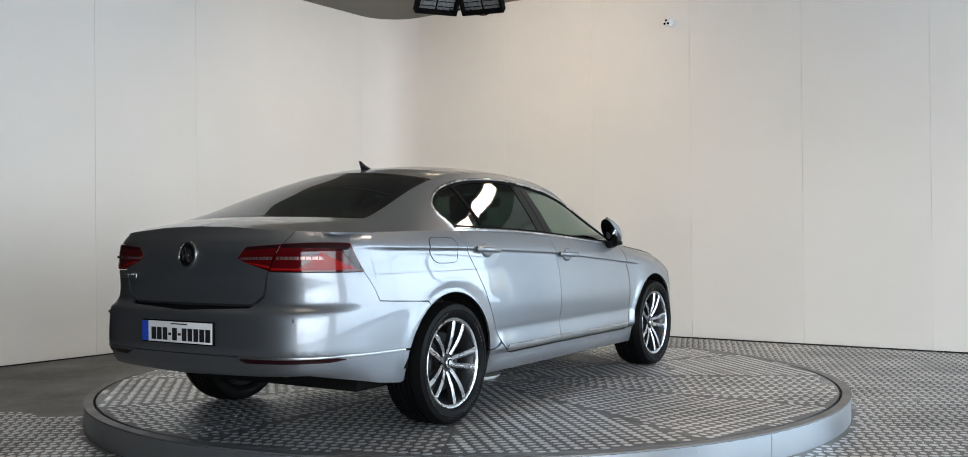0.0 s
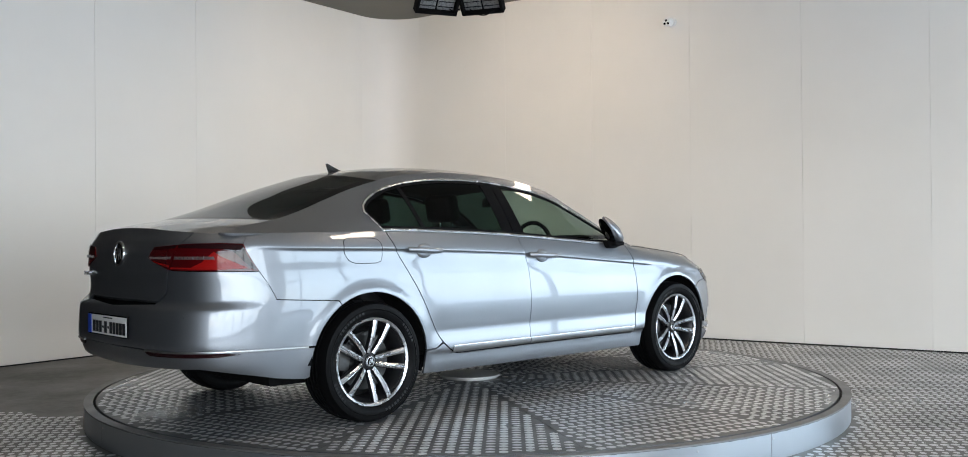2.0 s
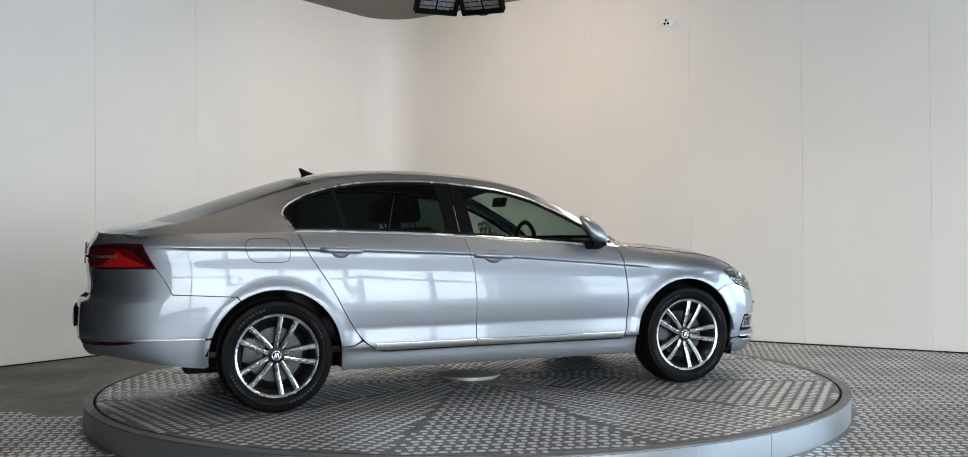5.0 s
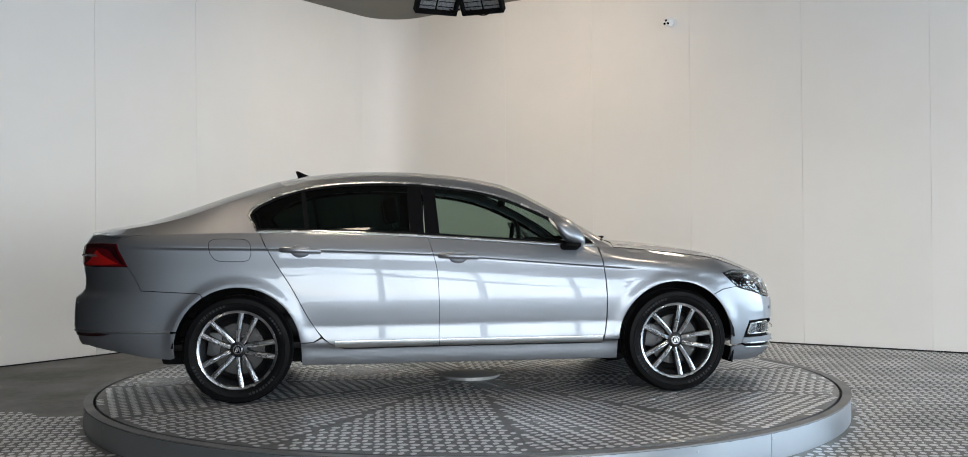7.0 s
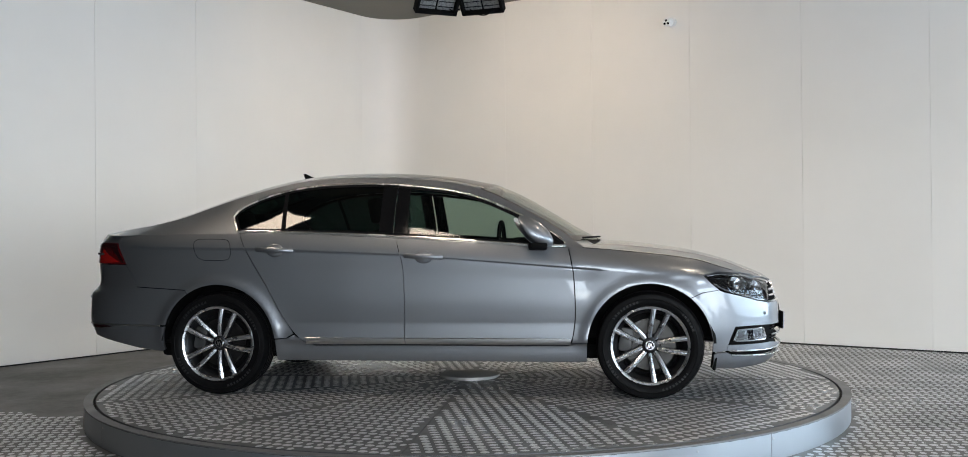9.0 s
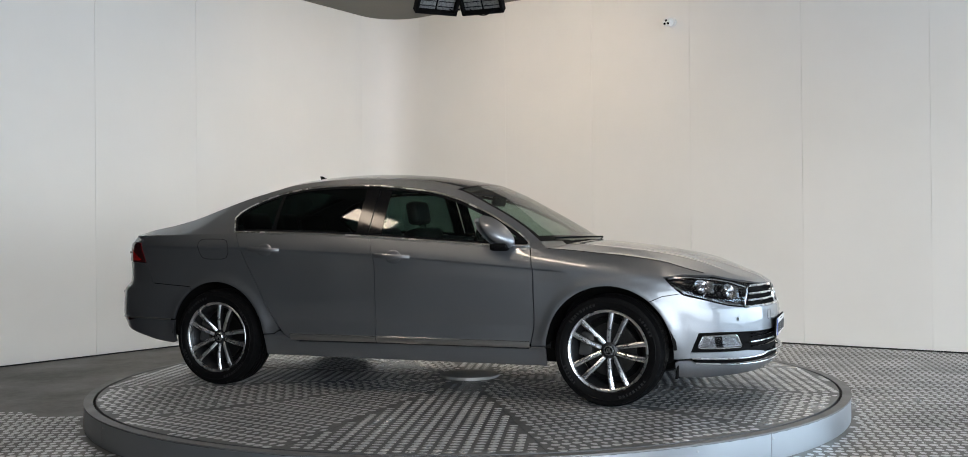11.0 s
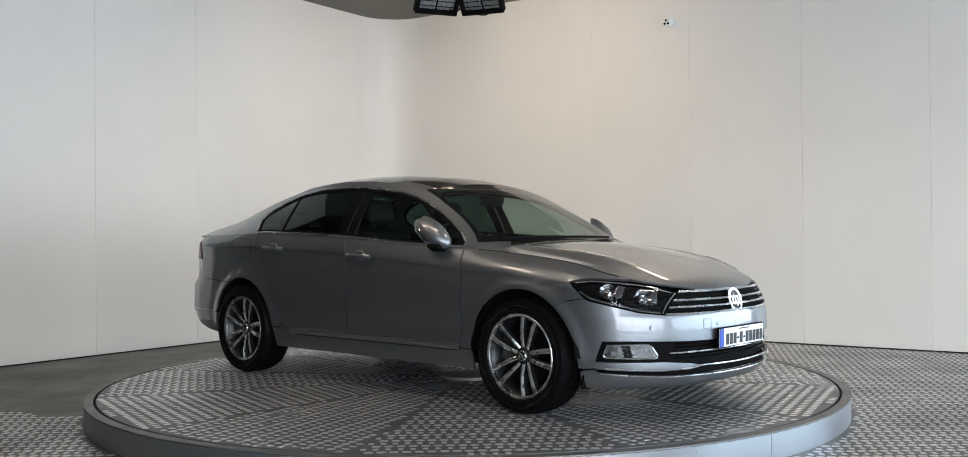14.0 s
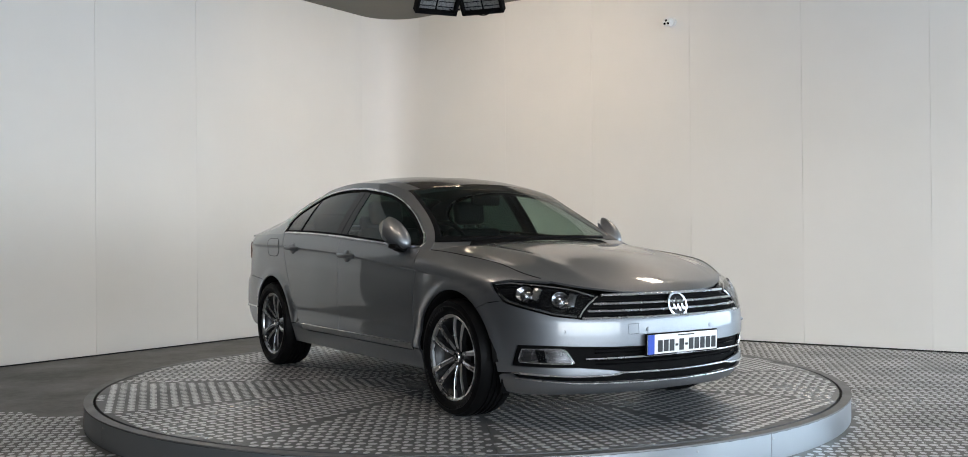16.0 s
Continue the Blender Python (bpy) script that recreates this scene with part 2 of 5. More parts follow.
def wall_at(s, z):
    """The skin's right-hand half: arrays of places along the outline and heights to points (y is a half width)."""
    s, z = np.asarray(s, float), np.asarray(z, float)
    x, y = np.interp(s, SS, OX_), np.interp(s, SS, OY_)
    zc, zt = CREASE(x), Z_TOP(s)
    zz = np.where(z > .62, .62 + (z - .62) * (.283 / np.maximum(zc - .62, .03)), z)
    ends = np.maximum(step(x, 1.55, 2.0), step(-x, 1.75, 2.2))
    soft = np.maximum(step(x, .98, 1.18), step(-x, .90, 1.05) * step(-z, -.90, -.50))
    low = (FLANK(np.minimum(zz, .903)) * (1 - soft) + WING(np.minimum(zz, .903)) * soft) / .905
    plain = pchip([.10, .17, .24, .33, .47, .7, .9], [.86, .93, .965, .985, 1.0, .995, .975])(np.minimum(z, .9))
    low = low * (1 - ends) + plain * ends
    top = np.clip((z - zc) / np.maximum(zt - zc, .02), 0, 1.2)
    ratio = low + (T_RATIO(x) - low) * top ** T_POWER(x)
    yy = y * ratio
    for hx in (XF, XR):
        r = np.hypot(x - hx, z - HUB)
        yy = yy + .013 * np.exp(-((r - .392) / .042) ** 2) * step(z, .25, .4) * (y > .8)
    xx = x + NOSE(z) * step(x, 1.65, 2.2) + TAIL(z) * step(-x, 1.85, 2.35)
    return np.stack([xx, yy, z + 0 * s], -1)


def wall_normal(s, z):
    e = 2e-3
    a = wall_at(s + e, z) - wall_at(s - e, z)
    b = wall_at(s, z + e) - wall_at(s, z - e)
    n = np.cross(a, b)
    n /= np.maximum(np.linalg.norm(n, axis=-1, keepdims=True), 1e-9)
    return n        # points outwards for +y halves after the sign check below


# roof rail: the upper edge of the side, from the boot's corner over the roof to the bonnet's corner
RAIL = [(-2.30, .715, 1.052), (-2.1, .712, 1.082), (-1.9, .705, 1.118), (-1.74, .672, 1.160), (-1.53, .636, 1.234), (-1.33, .602, 1.302),
        (-1.12, .575, 1.358), (-.92, .57, 1.40), (-.5, .575, 1.425), (-.1, .575, 1.405), (.3, .582, 1.335), (.55, .612, 1.22),
        (.8, .672, 1.08), (.92, .735, .995), (.99, .79, .947)]
RAIL_Y = pchip([q[0] for q in RAIL], [q[1] for q in RAIL])
RAIL_Z = pchip([q[0] for q in RAIL], [q[2] for q in RAIL])


def side_at(x, z):
    """The glasshouse side between the belt and the roof rail."""
    x, z = np.asarray(x, float), np.asarray(z, float)
    zb = Z_TOP(S(x))
    base = wall_at(S(x), zb)
    zk, yk = np.maximum(RAIL_Z(x), zb + .004), RAIL_Y(x)
    t = np.clip((z - zb) / (zk - zb), -.2, 1.2)
    h = zk - zb
    y = base[..., 1] + (yk - base[..., 1]) * t + .16 * h * t * (1 - t) * np.minimum(1, h / .25)
    return np.stack([x, y, z], -1)


def side_normal(x, z):
    e = 3e-3
    a = side_at(x + e, z) - side_at(x - e, z)
    b = side_at(x, z + e) - side_at(x, z - e)
    n = np.cross(a, b)
    return n / np.maximum(np.linalg.norm(n, axis=-1, keepdims=True), 1e-9)


def inside(poly, q):
    x, y = q[:, 0], q[:, 1]
    c = np.zeros(len(q), bool)
    j = len(poly) - 1
    for i in range(len(poly)):
        xi, yi, xj, yj = *poly[i], *poly[j]
        if yi != yj:
            c ^= ((yi > y) != (yj > y)) & (x < (xj - xi) * (y - yi) / (yj - yi) + xi)
        j = i
    return c


def densify(poly, gap):
    out = []
    n = len(poly)
    for i in range(n):
        a, b = np.array(poly[i], float), np.array(poly[(i + 1) % n], float)
        k = max(1, int(math.ceil(np.hypot(*(b - a)) / gap)))
        out += [tuple(a + (b - a) * j / k) for j in range(k)]
    return out


def shrink(poly, d):
    """Move a closed outline inwards by d."""
    q = np.array(poly, float)
    area = 0.5 * np.sum(q[:, 0] * np.roll(q[:, 1], -1) - np.roll(q[:, 0], -1) * q[:, 1])
    a, b = q - np.roll(q, 1, 0), np.roll(q, -1, 0) - q
    nrm = lambda v: np.stack([-v[:, 1], v[:, 0]], 1) / np.maximum(np.hypot(*v.T), 1e-9)[:, None]
    n1, n2 = nrm(a), nrm(b)
    m = n1 + n2
    m /= np.maximum((m * m).sum(1), 0.6)[:, None] / 2 + 1e-9
    return [tuple(v) for v in q + np.sign(area) * d * m]


def ridges(s0, s1, z0, z1):
    """Points along the skin's sharp lines, so that the meshes follow them."""
    out = []
    for d in (-.034, -.022, -.011, -.0045, 0.0, .006):
        for q in np.arange(s0 + .004, s1, .016):
            x = float(np.interp(q, SS, OX_))
            if -2.1 < x < 1.35:
                z = float(CREASE(x)) + d
                if z0 < z < z1:
                    out.append((q, z))
    for z, xa, xb in ((.345, -1.0, 1.0), (.362, -1.0, 1.0), (.375, -1.0, 1.0), (.452, -1.0, 1.0), (.464, -1.0, 1.0), (.48, -1.0, 1.0)):
        if z0 < z < z1:
            out += [(q, z) for q in np.arange(s0 + .004, s1, .02) if xa < np.interp(q, SS, OX_) < xb]
    for z in (.655, .668, .679, .69, .71, .735, .985, 1.0, 1.02, 1.04):
        if z0 < z < z1:
            out += [(q, z) for q in np.arange(max(s0, S(-1.95)) + .004, s1, .02)]
    return np.array(out).reshape(-1, 2)


def skin(name, poly, mat, parent, at=wall_at, normal=wall_normal, side=-1, grid=0.028, lift=0.0, flange=0.014, holes=(), label="",
         mirror=False, gap=0.02):
    """A panel cut from the car's skin by a closed outline in the skin's own two measures.
    side: -1 right, 1 left; mirror: both halves of a panel that crosses the middle, as one mesh."""
    ring = densify(poly, gap)
    hrings = [densify(h, gap) for h in holes]
    pts, edges = list(ring), [(i, (i + 1) % len(ring)) for i in range(len(ring))]
    for h in hrings:
        o = len(pts)
        pts += h
        edges += [(o + i, o + (i + 1) % len(h)) for i in range(len(h))]
    q = np.array(ring)
    lo, hi = q.min(0), q.max(0)
    gx, gy = np.meshgrid(np.arange(lo[0] + grid / 2, hi[0], grid), np.arange(lo[1] + grid / 2, hi[1], grid))
    gp = np.stack([gx.ravel(), gy.ravel()], 1)
    ok = inside(ring, gp)
    for h in hrings:
        ok &= ~inside(h, gp)
    bp = np.array(pts)
    gp = gp[ok]
    if at is wall_at:
        ridge = ridges(lo[0], hi[0], lo[1], hi[1])
        if len(ridge):
            rk = inside(ring, ridge)
            for h in hrings:
                rk &= ~inside(h, ridge)
            ridge = ridge[rk]
        if len(ridge):
            far = np.sqrt(((ridge[:, None, :] - bp[None]) ** 2).sum(2)).min(1)
            ridge = ridge[far > .004]
        if len(ridge) and len(gp):
            near = np.sqrt(((gp[:, None, :] - ridge[None]) ** 2).sum(2)).min(1)
            gp = gp[near > .012]
    else:
        ridge = np.zeros((0, 2))
    if len(gp):
        dist = np.sqrt(((gp[:, None, :] - bp[None]) ** 2).sum(2)).min(1)
        gp = gp[dist > grid * 0.35]
    gp = np.concatenate([gp.reshape(-1, 2), ridge.reshape(-1, 2)])
    pts = [Vector(v) for v in pts] + [Vector(v) for v in gp]
    ov, _, of, *_ = delaunay_2d_cdt(pts, edges, [], 0, 1e-5)
    ov = np.array([tuple(v) for v in ov])
    cen = np.array([ov[list(f)].mean(0) for f in of])
    keep = inside(ring, cen)
    for h in hrings:
        keep &= ~inside(h, cen)
    faces = [tuple(f) for f, k in zip(of, keep) if k]
    P, N = at(ov[:, 0], ov[:, 1]), normal(ov[:, 0], ov[:, 1])
    N *= np.where((N[:, 1] + 3 * np.sign(P[:, 0]) * N[:, 0] * (np.abs(P[:, 0]) > 2.0)) < 0, -1, 1)[:, None]
    P = P + N * lift
    count = {}
    for f in faces:
        for i in range(len(f)):
            e = (f[i], f[(i + 1) % len(f)])
            k = (min(e), max(e))
            count[k] = (count.get(k, (0, e))[0] + 1, e)
    V, NN, FF = [tuple(v) for v in P], [tuple(v) for v in N], list(faces)
    if flange:
        low, up, lows = {}, {}, []
        for k, (c, e) in count.items():
            if c == 1:
                if mirror and abs(P[e[0], 1]) < 2e-3 and abs(P[e[1], 1]) < 2e-3:
                    continue
                for v in e:
                    if v not in low:
                        up[v], low[v] = len(V), len(V) + 1
                        V += [tuple(P[v]), tuple(P[v] - N[v] * flange)]
                        NN += [tuple(N[v])] * 2
                lows.append((up[e[1]], up[e[0]], low[e[0]], low[e[1]]))
        nf = len(FF)
        FF += lows
    else:
        nf = len(FF)
    sides = (-1, 1) if mirror else (side,)
    VV, AF, AN, sharp = [], [], [], []
    for sg in sides:
        o = len(VV)
        VV += [(x, sg * y, z) for x, y, z in V]
        for k, f in enumerate(FF):
            p0, p1, p2 = (Vector(V[f[i]]) for i in range(3))
            flip = (p1 - p0).cross(p2 - p0).dot(Vector(NN[f[0]])) < 0 if k < nf else False
            if sg < 0:
                flip = not flip
            g = [i + o for i in f]
            AF.append(g[::-1] if flip else g)
            sharp.append(k < nf)
        AN += [(x, sg * y, z) for x, y, z in NN]
    me = bpy.data.meshes.new(name)
    me.from_pydata(VV, [], AF)
    me.materials.append(mat)
    me.shade_smooth()
    loops = []
    for pl, top in zip(me.polygons, sharp):
        for li in pl.loop_indices:
            loops.append(AN[me.loops[li].vertex_index] if top else tuple(pl.normal))
    me.normals_split_custom_set(loops)
    ob = new(name, me)
    ob.parent = parent
    if label:
        tagged(ob, label)
    return ob


def coons(c0, c1, d0, d1, nu, nv, bulge=0.0):
    """A patch between four boundary curves: c0, c1 run along u at v = 0 and 1, d0, d1 along v at u = 0 and 1."""
    u, v = np.linspace(0, 1, nu), np.linspace(0, 1, nv)
    C0, C1, D0, D1 = (np.array([f(t) for t in w]) for f, w in ((c0, u), (c1, u), (d0, v), (d1, v)))
    U, V = u[:, None, None], v[None, :, None]
    a = (1 - V) * C0[:, None] + V * C1[:, None]
    b = (1 - U) * D0[None] + U * D1[None]
    c = (1 - U) * (1 - V) * C0[0] + U * (1 - V) * C0[-1] + (1 - U) * V * C1[0] + U * V * C1[-1]
    P = a + b - c
    P[..., 2] += (bulge * 16 * U * (1 - U) * V * (1 - V))[..., 0]
    return P


def both(P):
    """Both halves of a grid whose last row along v lies in the middle of the car."""
    Q = P[:, ::-1].copy()
    Q[..., 1] *= -1
    return np.concatenate([P, Q[:, 1:]], 1)


def with_normals(P):
    """The grid with its surface directions, so that pieces cut from it shade as one."""
    N = np.cross(np.gradient(P, axis=0), np.gradient(P, axis=1))
    N /= np.maximum(np.linalg.norm(N, axis=-1, keepdims=True), 1e-9)
    N *= np.where(N[..., 2:] < 0, -1, 1)
    return np.concatenate([P, N], -1)


def sheet(name, P, mat, parent, thick=0.006, label=""):
    """A grid of points as a smooth plate with folded edges."""
    if P.shape[2] == 3:
        P = with_normals(P)
    nu, nv = P.shape[:2]
    V, N = P[..., :3].reshape(-1, 3).tolist(), P[..., 3:].reshape(-1, 3).tolist()
    F_ = [(i * nv + j, (i + 1) * nv + j, (i + 1) * nv + j + 1, i * nv + j + 1) for i in range(nu - 1) for j in range(nv - 1)]
    a, b, d = (Vector(V[k]) for k in F_[0][:3])
    if (b - a).cross(d - a).z < 0:
        F_ = [f[::-1] for f in F_]
    top = len(F_)
    if thick:
        rim = [j for j in range(nv)] + [i * nv + nv - 1 for i in range(1, nu)] + [(nu - 1) * nv + j for j in range(nv - 2, -1, -1)] + [i * nv for i in range(nu - 2, 0, -1)]
        o = len(V)
        n = len(rim)
        V += [list(V[k]) for k in rim] + [[V[k][c] - N[k][c] * thick for c in range(3)] for k in rim]
        F_ += [(o + k, o + (k + 1) % n, o + n + (k + 1) % n, o + n + k) for k in range(n)]
    me = bpy.data.meshes.new(name)
    me.from_pydata(V, [], F_)
    me.materials.append(mat)
    me.shade_smooth()
    loops = []
    for k, pl in enumerate(me.polygons):
        for li in pl.loop_indices:
            loops.append(N[me.loops[li].vertex_index] if k < top else tuple(pl.normal))
    me.normals_split_custom_set(loops)
    ob = new(name, me)
    ob.parent = parent
    if label:
        tagged(ob, label)
    return ob


_p = wall_at(S(-2.33), Z_TOP(S(-2.33)))
RAIL[0] = tuple(_p)
_p = wall_at(S(1.0), Z_TOP(S(1.0)))
RAIL[-1] = tuple(_p)
RAIL_Y = pchip([q[0] for q in RAIL], [q[1] for q in RAIL])
RAIL_Z = pchip([q[0] for q in RAIL], [q[2] for q in RAIL])


def flank(pts):
    return [(float(S(x)), z) for x, z in pts]


def top_line(x0, x1, n=24, drop=0.0):
    return [(float(S(x)), float(Z_TOP(S(x))) - drop) for x in np.linspace(x0, x1, n)]


def arc(hx, a0, a1, n=40, r=ARCH):
    return [(hx + r * math.cos(radians(a)), HUB + r * math.sin(radians(a))) for a in np.linspace(a0, a1, n)]


def smooth_line(pts, n=20):
    """A rounded line through points that run in z."""
    q = np.array(pts, float)
    s = np.concatenate([[0], np.cumsum(np.hypot(*np.diff(q, axis=0).T))])
    t = np.linspace(0, s[-1], n)
    return list(zip(pchip(s, q[:, 0])(t), pchip(s, q[:, 1])(t)))


DOOR_FRONT = smooth_line([(.893, .9435), (.912, .86), (.928, .75), (.936, .55), (.925, .42), (.905, .348), (.880, .332)])
DOOR_MID = smooth_line([(-.214, 1.0135), (-.185, .92), (-.158, .80), (-.150, .66), (-.148, .56), (-.153, .332)])
DOOR_REAR = smooth_line([(-1.262, 1.0525), (-1.217, .957), (-1.07, .72), (-.885, .41), (-.80, .342), (-.741, .327)])
WINDOW = [(-1.28, 1.056)] + [(x, float(Z_TOP(S(x))) + .006) for x in np.linspace(-1.2, .86, 22)] + \
         [(.882, .958), (.872, .985)] + smooth_line([(.79, 1.046), (.575, 1.165), (.51, 1.197), (.31, 1.28), (.11, 1.331), (-.09, 1.358),
          (-.29, 1.378), (-.49, 1.384), (-.69, 1.380), (-.89, 1.363), (-1.09, 1.322), (-1.21, 1.277), (-1.29, 1.235), (-1.33, 1.20), (-1.345, 1.165)], 50)


def wall_line(name, pts, radius, mat, parent, side=-1, lift=0.0, flat=1.0, label="", step_=0.03, mirror=False):
    """A thin bar that follows the skin."""
    q = np.array(pts, float)
    s = np.concatenate([[0], np.cumsum(np.hypot(*np.diff(q, axis=0).T))])
    t = np.linspace(0, s[-1], max(4, int(s[-1] / step_)))
    a, b = np.interp(t, s, q[:, 0]), np.interp(t, s, q[:, 1])
    P, N = wall_at(a, b), wall_normal(a, b)
    N *= np.where((N[:, 1] + 3 * np.sign(P[:, 0]) * N[:, 0] * (np.abs(P[:, 0]) > 2.0)) < 0, -1, 1)[:, None]
    P = P + N * lift
    P[:, 1] *= side
    if mirror:
        Q = P[::-1].copy()
        Q[:, 1] *= -1
        P = np.concatenate([Q[:-1], P]) if abs(P[0, 1]) < .01 else P
    return part(name, tube(P, radius, 8, flat=flat), mat, parent, label)


def plate_panel(parent, x, z, tilt, facing):
    """Number plate with its characters as plain bars."""
    m = pose(x, 0, z, 0, 0, 0 if facing > 0 else 180) @ pose(0, 0, 0, 0, tilt, 0)
    board = part("number_plate", box(.012, .526, .116, None, .004), BLACK, parent, "white number plate with blue band and black bars", at=m)
    part("plate_face", box(.004, .512, .103, pose(.007, 0, 0), .001), PLATE, board)
    part("blue_band", box(.002, .046, .103, pose(.0102, -.233, 0)), PLATE_BLUE, board, smooth=False)
    w = [.034] * 3 + [.020, .034, .020] + [.034] * 5
    y = -.185
    for k, wk in enumerate(w):
        part("bar", box(.0014, wk, .062 if wk > .03 else .012, pose(.0103, y + wk / 2, -.010)), INK, board, smooth=False)
        y += wk + .0085
    part("bar", box(.0014, .12, .006, pose(.0103, .02, .041)), INK, board, smooth=False)
    return board


def badge(parent, m, r):
    b = part("badge", lathe([(r * .80, 0), (r * .84, .010), (r, .010), (r * 1.02, 0)], 40), CHROME, parent, "round chrome badge", at=m)
    part("badge_disc", lathe([(.001, .004), (r * .82, .004)], 40), BLACK_GLOSS, b)
    for dy, a in ((-.42, 20), (0, 20), (.42, 20)):
        part("badge_bar", box(r * .16, .008, r * (1.1 if abs(dy) < .3 else .85), pose(dy * r, .007, 0, 0, a, 0), .002), CHROME, b)
    return b


def wheel(parent, x, side, master=None):
    """Alloy wheel with five pairs of spokes; its own +y side is the outer face."""
    m = pose(x, side * .800, HUB, 0, 0, 0 if side > 0 else 180)
    if master:
        return copy_thing(master, m)
    w = new("wheel")
    w.parent = parent
    w.matrix_local = m
    tagged(w, "black tyre on a two-tone ten-spoke alloy wheel")
    R0, RR, H = .334, .240, .1175
    prof = [(RR, H * .84), (RR + .010, H * .93), (RR + .03, H * 1.0), (RR + .055, H * 1.02), (RR + .078, H * .97), (R0 - .012, H * .86),
            (R0 - .004, H * .74)]
    grooves = []
    for c in (.42, .14, -.14, -.42):
        grooves += [(R0, H * (c + .075)), (R0 - .008, H * (c + .06)), (R0 - .008, H * (c - .06)), (R0, H * (c - .075))]
    prof = prof + grooves + [(r, -o) for r, o in prof[::-1]]
    part("tyre", lathe(prof, 96), RUBBER, w, "low-profile black rubber tyre")
    part("sidewall_rib", lathe([(RR + .046, H * 1.018), (RR + .050, H * 1.045), (RR + .054, H * 1.018)], 96), RUBBER, w)
    for a0, n in ((58, 9), (238, 9), (150, 6), (330, 6)):
        for k in range(n):
            a = a0 + 4.6 * (k - n / 2)
            part("sidewall_mark", box(.013 if k % 3 else .008, .003, .020), TYRE_MARK, w, smooth=False,
                 at=Matrix.Rotation(radians(-a), 4, "Y") @ pose(RR + .042, H * 1.012, 0, 0, 90, 0))
    part("rim", lathe([(.2265, .086), (.229, .100), (.234, .104), (.242, .107), (.245, .104), (.240, .098)], 96), ALLOY, w, "machined alloy rim")
    part("rim_well", lathe([(.2265, .086), (.203, .056), (.196, -.03), (.215, -.09), (.238, -.098)], 72), ALLOY_DARK, w)
    for k in range(5):
        for d in (-1, 1):
            a0 = 180 + 72 * k + d * 15.5
            a1 = 180 + 72 * k + d * 11.8
            bm = bmesh.new()
            rows = []
            for t in np.linspace(0, 1, 7):
                r = .048 + (.228 - .048) * t
                a = radians(a0 + (a1 - a0) * t + (d * 4 * (1 - t) ** 3))
                wd = .0125 + .0035 * t
                o = .068 + .034 * t + .010 * math.sin(math.pi * t)
                c, s = Vector((math.cos(a), 0, math.sin(a))), Vector((-math.sin(a), 0, math.cos(a)))
                rows.append([bm.verts.new(c * r + s * (wd * f) + Vector((0, o - h, 0)))
                             for f, h in ((-1.1, .034), (-.95, .006), (-.28, .0), (.0, .010), (.28, .0), (.95, .006), (1.1, .034))])
            for i in range(6):
                for j in range(6):
                    bm.faces.new((rows[i][j], rows[i + 1][j], rows[i + 1][j + 1], rows[i][j + 1]))
            sp = part("spoke", bm, ALLOY, w)
            sp.data.materials.append(ALLOY_DARK)
            for i, f in enumerate(sp.data.polygons):
                f.material_index = 1 if i % 6 in (0, 5) else 0
    part("hub", lathe([(.001, .074), (.030, .074), (.034, .066), (.054, .058), (.062, .040), (.066, -.02)], 48), ALLOY_DARK, w)
    part("hub_cap", lathe([(.001, .082), (.026, .0815), (.029, .079), (.031, .074)], 40), CHROME, w, "round chrome hub cap")
    part("cap_disc", lathe([(.001, .0828), (.023, .0825)], 32), BLACK_GLOSS, w)
    for d in (-.4, 0, .4):
        part("cap_bar", box(.006, .003, .030, pose(d * .024, .0835, 0, 0, 18 if d < 0 else -18, 0)), CHROME, w)
    for k in range(5):
        a = radians(72 * k)
        part("wheel_bolt", lathe([(.001, .064), (.009, .064), (.010, .050)], 12), BLACK, w, at=pose(.052 * math.cos(a), 0, .052 * math.sin(a)))
    part("brake_disc", lathe([(.07, .020), (.160, .020), (.160, -.004), (.07, -.004)], 64), STEEL, w, "grey steel brake disc")
    part("brake_caliper", box(.085, .060, .15, pose(.145, .010, .03, 0, -10, 0), .018), CALIPER, w)
    part("wheel_back", lathe([(.001, -.045), (.20, -.045)], 40), LINER, w)
    return w


def mirror_unit(parent, side):
    """Door mirror: painted cap, black foot and glass."""
    bm = bmesh.new()
    bmesh.ops.create_uvsphere(bm, u_segments=28, v_segments=18, radius=1)
    for v in bm.verts:
        x, y, z = v.co
        if x < 0:
            x *= .35
        taper = 1 - .30 * max(0, y) * abs(z) - .10 * max(0, -z)
        v.co = (x * .104 - .074 * z - .03 * y, y * (.072 - .014 * z), z * .108 * taper + .012 * y)
    cap = part("door_mirror", bm, PAINT, parent, "silver door mirror with black foot", at=pose(.672, side * .880, 1.043) @ Matrix.Diagonal((1, side, 1, 1)))
    part("mirror_foot", box(.12, .11, .05, pose(.03, -.045, -.095, 14, 0, 0), .02), BLACK, cap)
    part("lower_cap", box(.10, .10, .03, pose(.045, .0, -.086, 8, 0, 0), .014), BLACK, cap)
    gl = bmesh.new()
    bmesh.ops.create_circle(gl, cap_ends=True, segments=32, radius=1)
    for v in gl.verts:
        v.co = (-.037 - .072 * v.co.y - .03 * v.co.x, v.co.x * .070, v.co.y * .092)
    part("mirror_glass", gl, MIRROR, cap)
    return cap


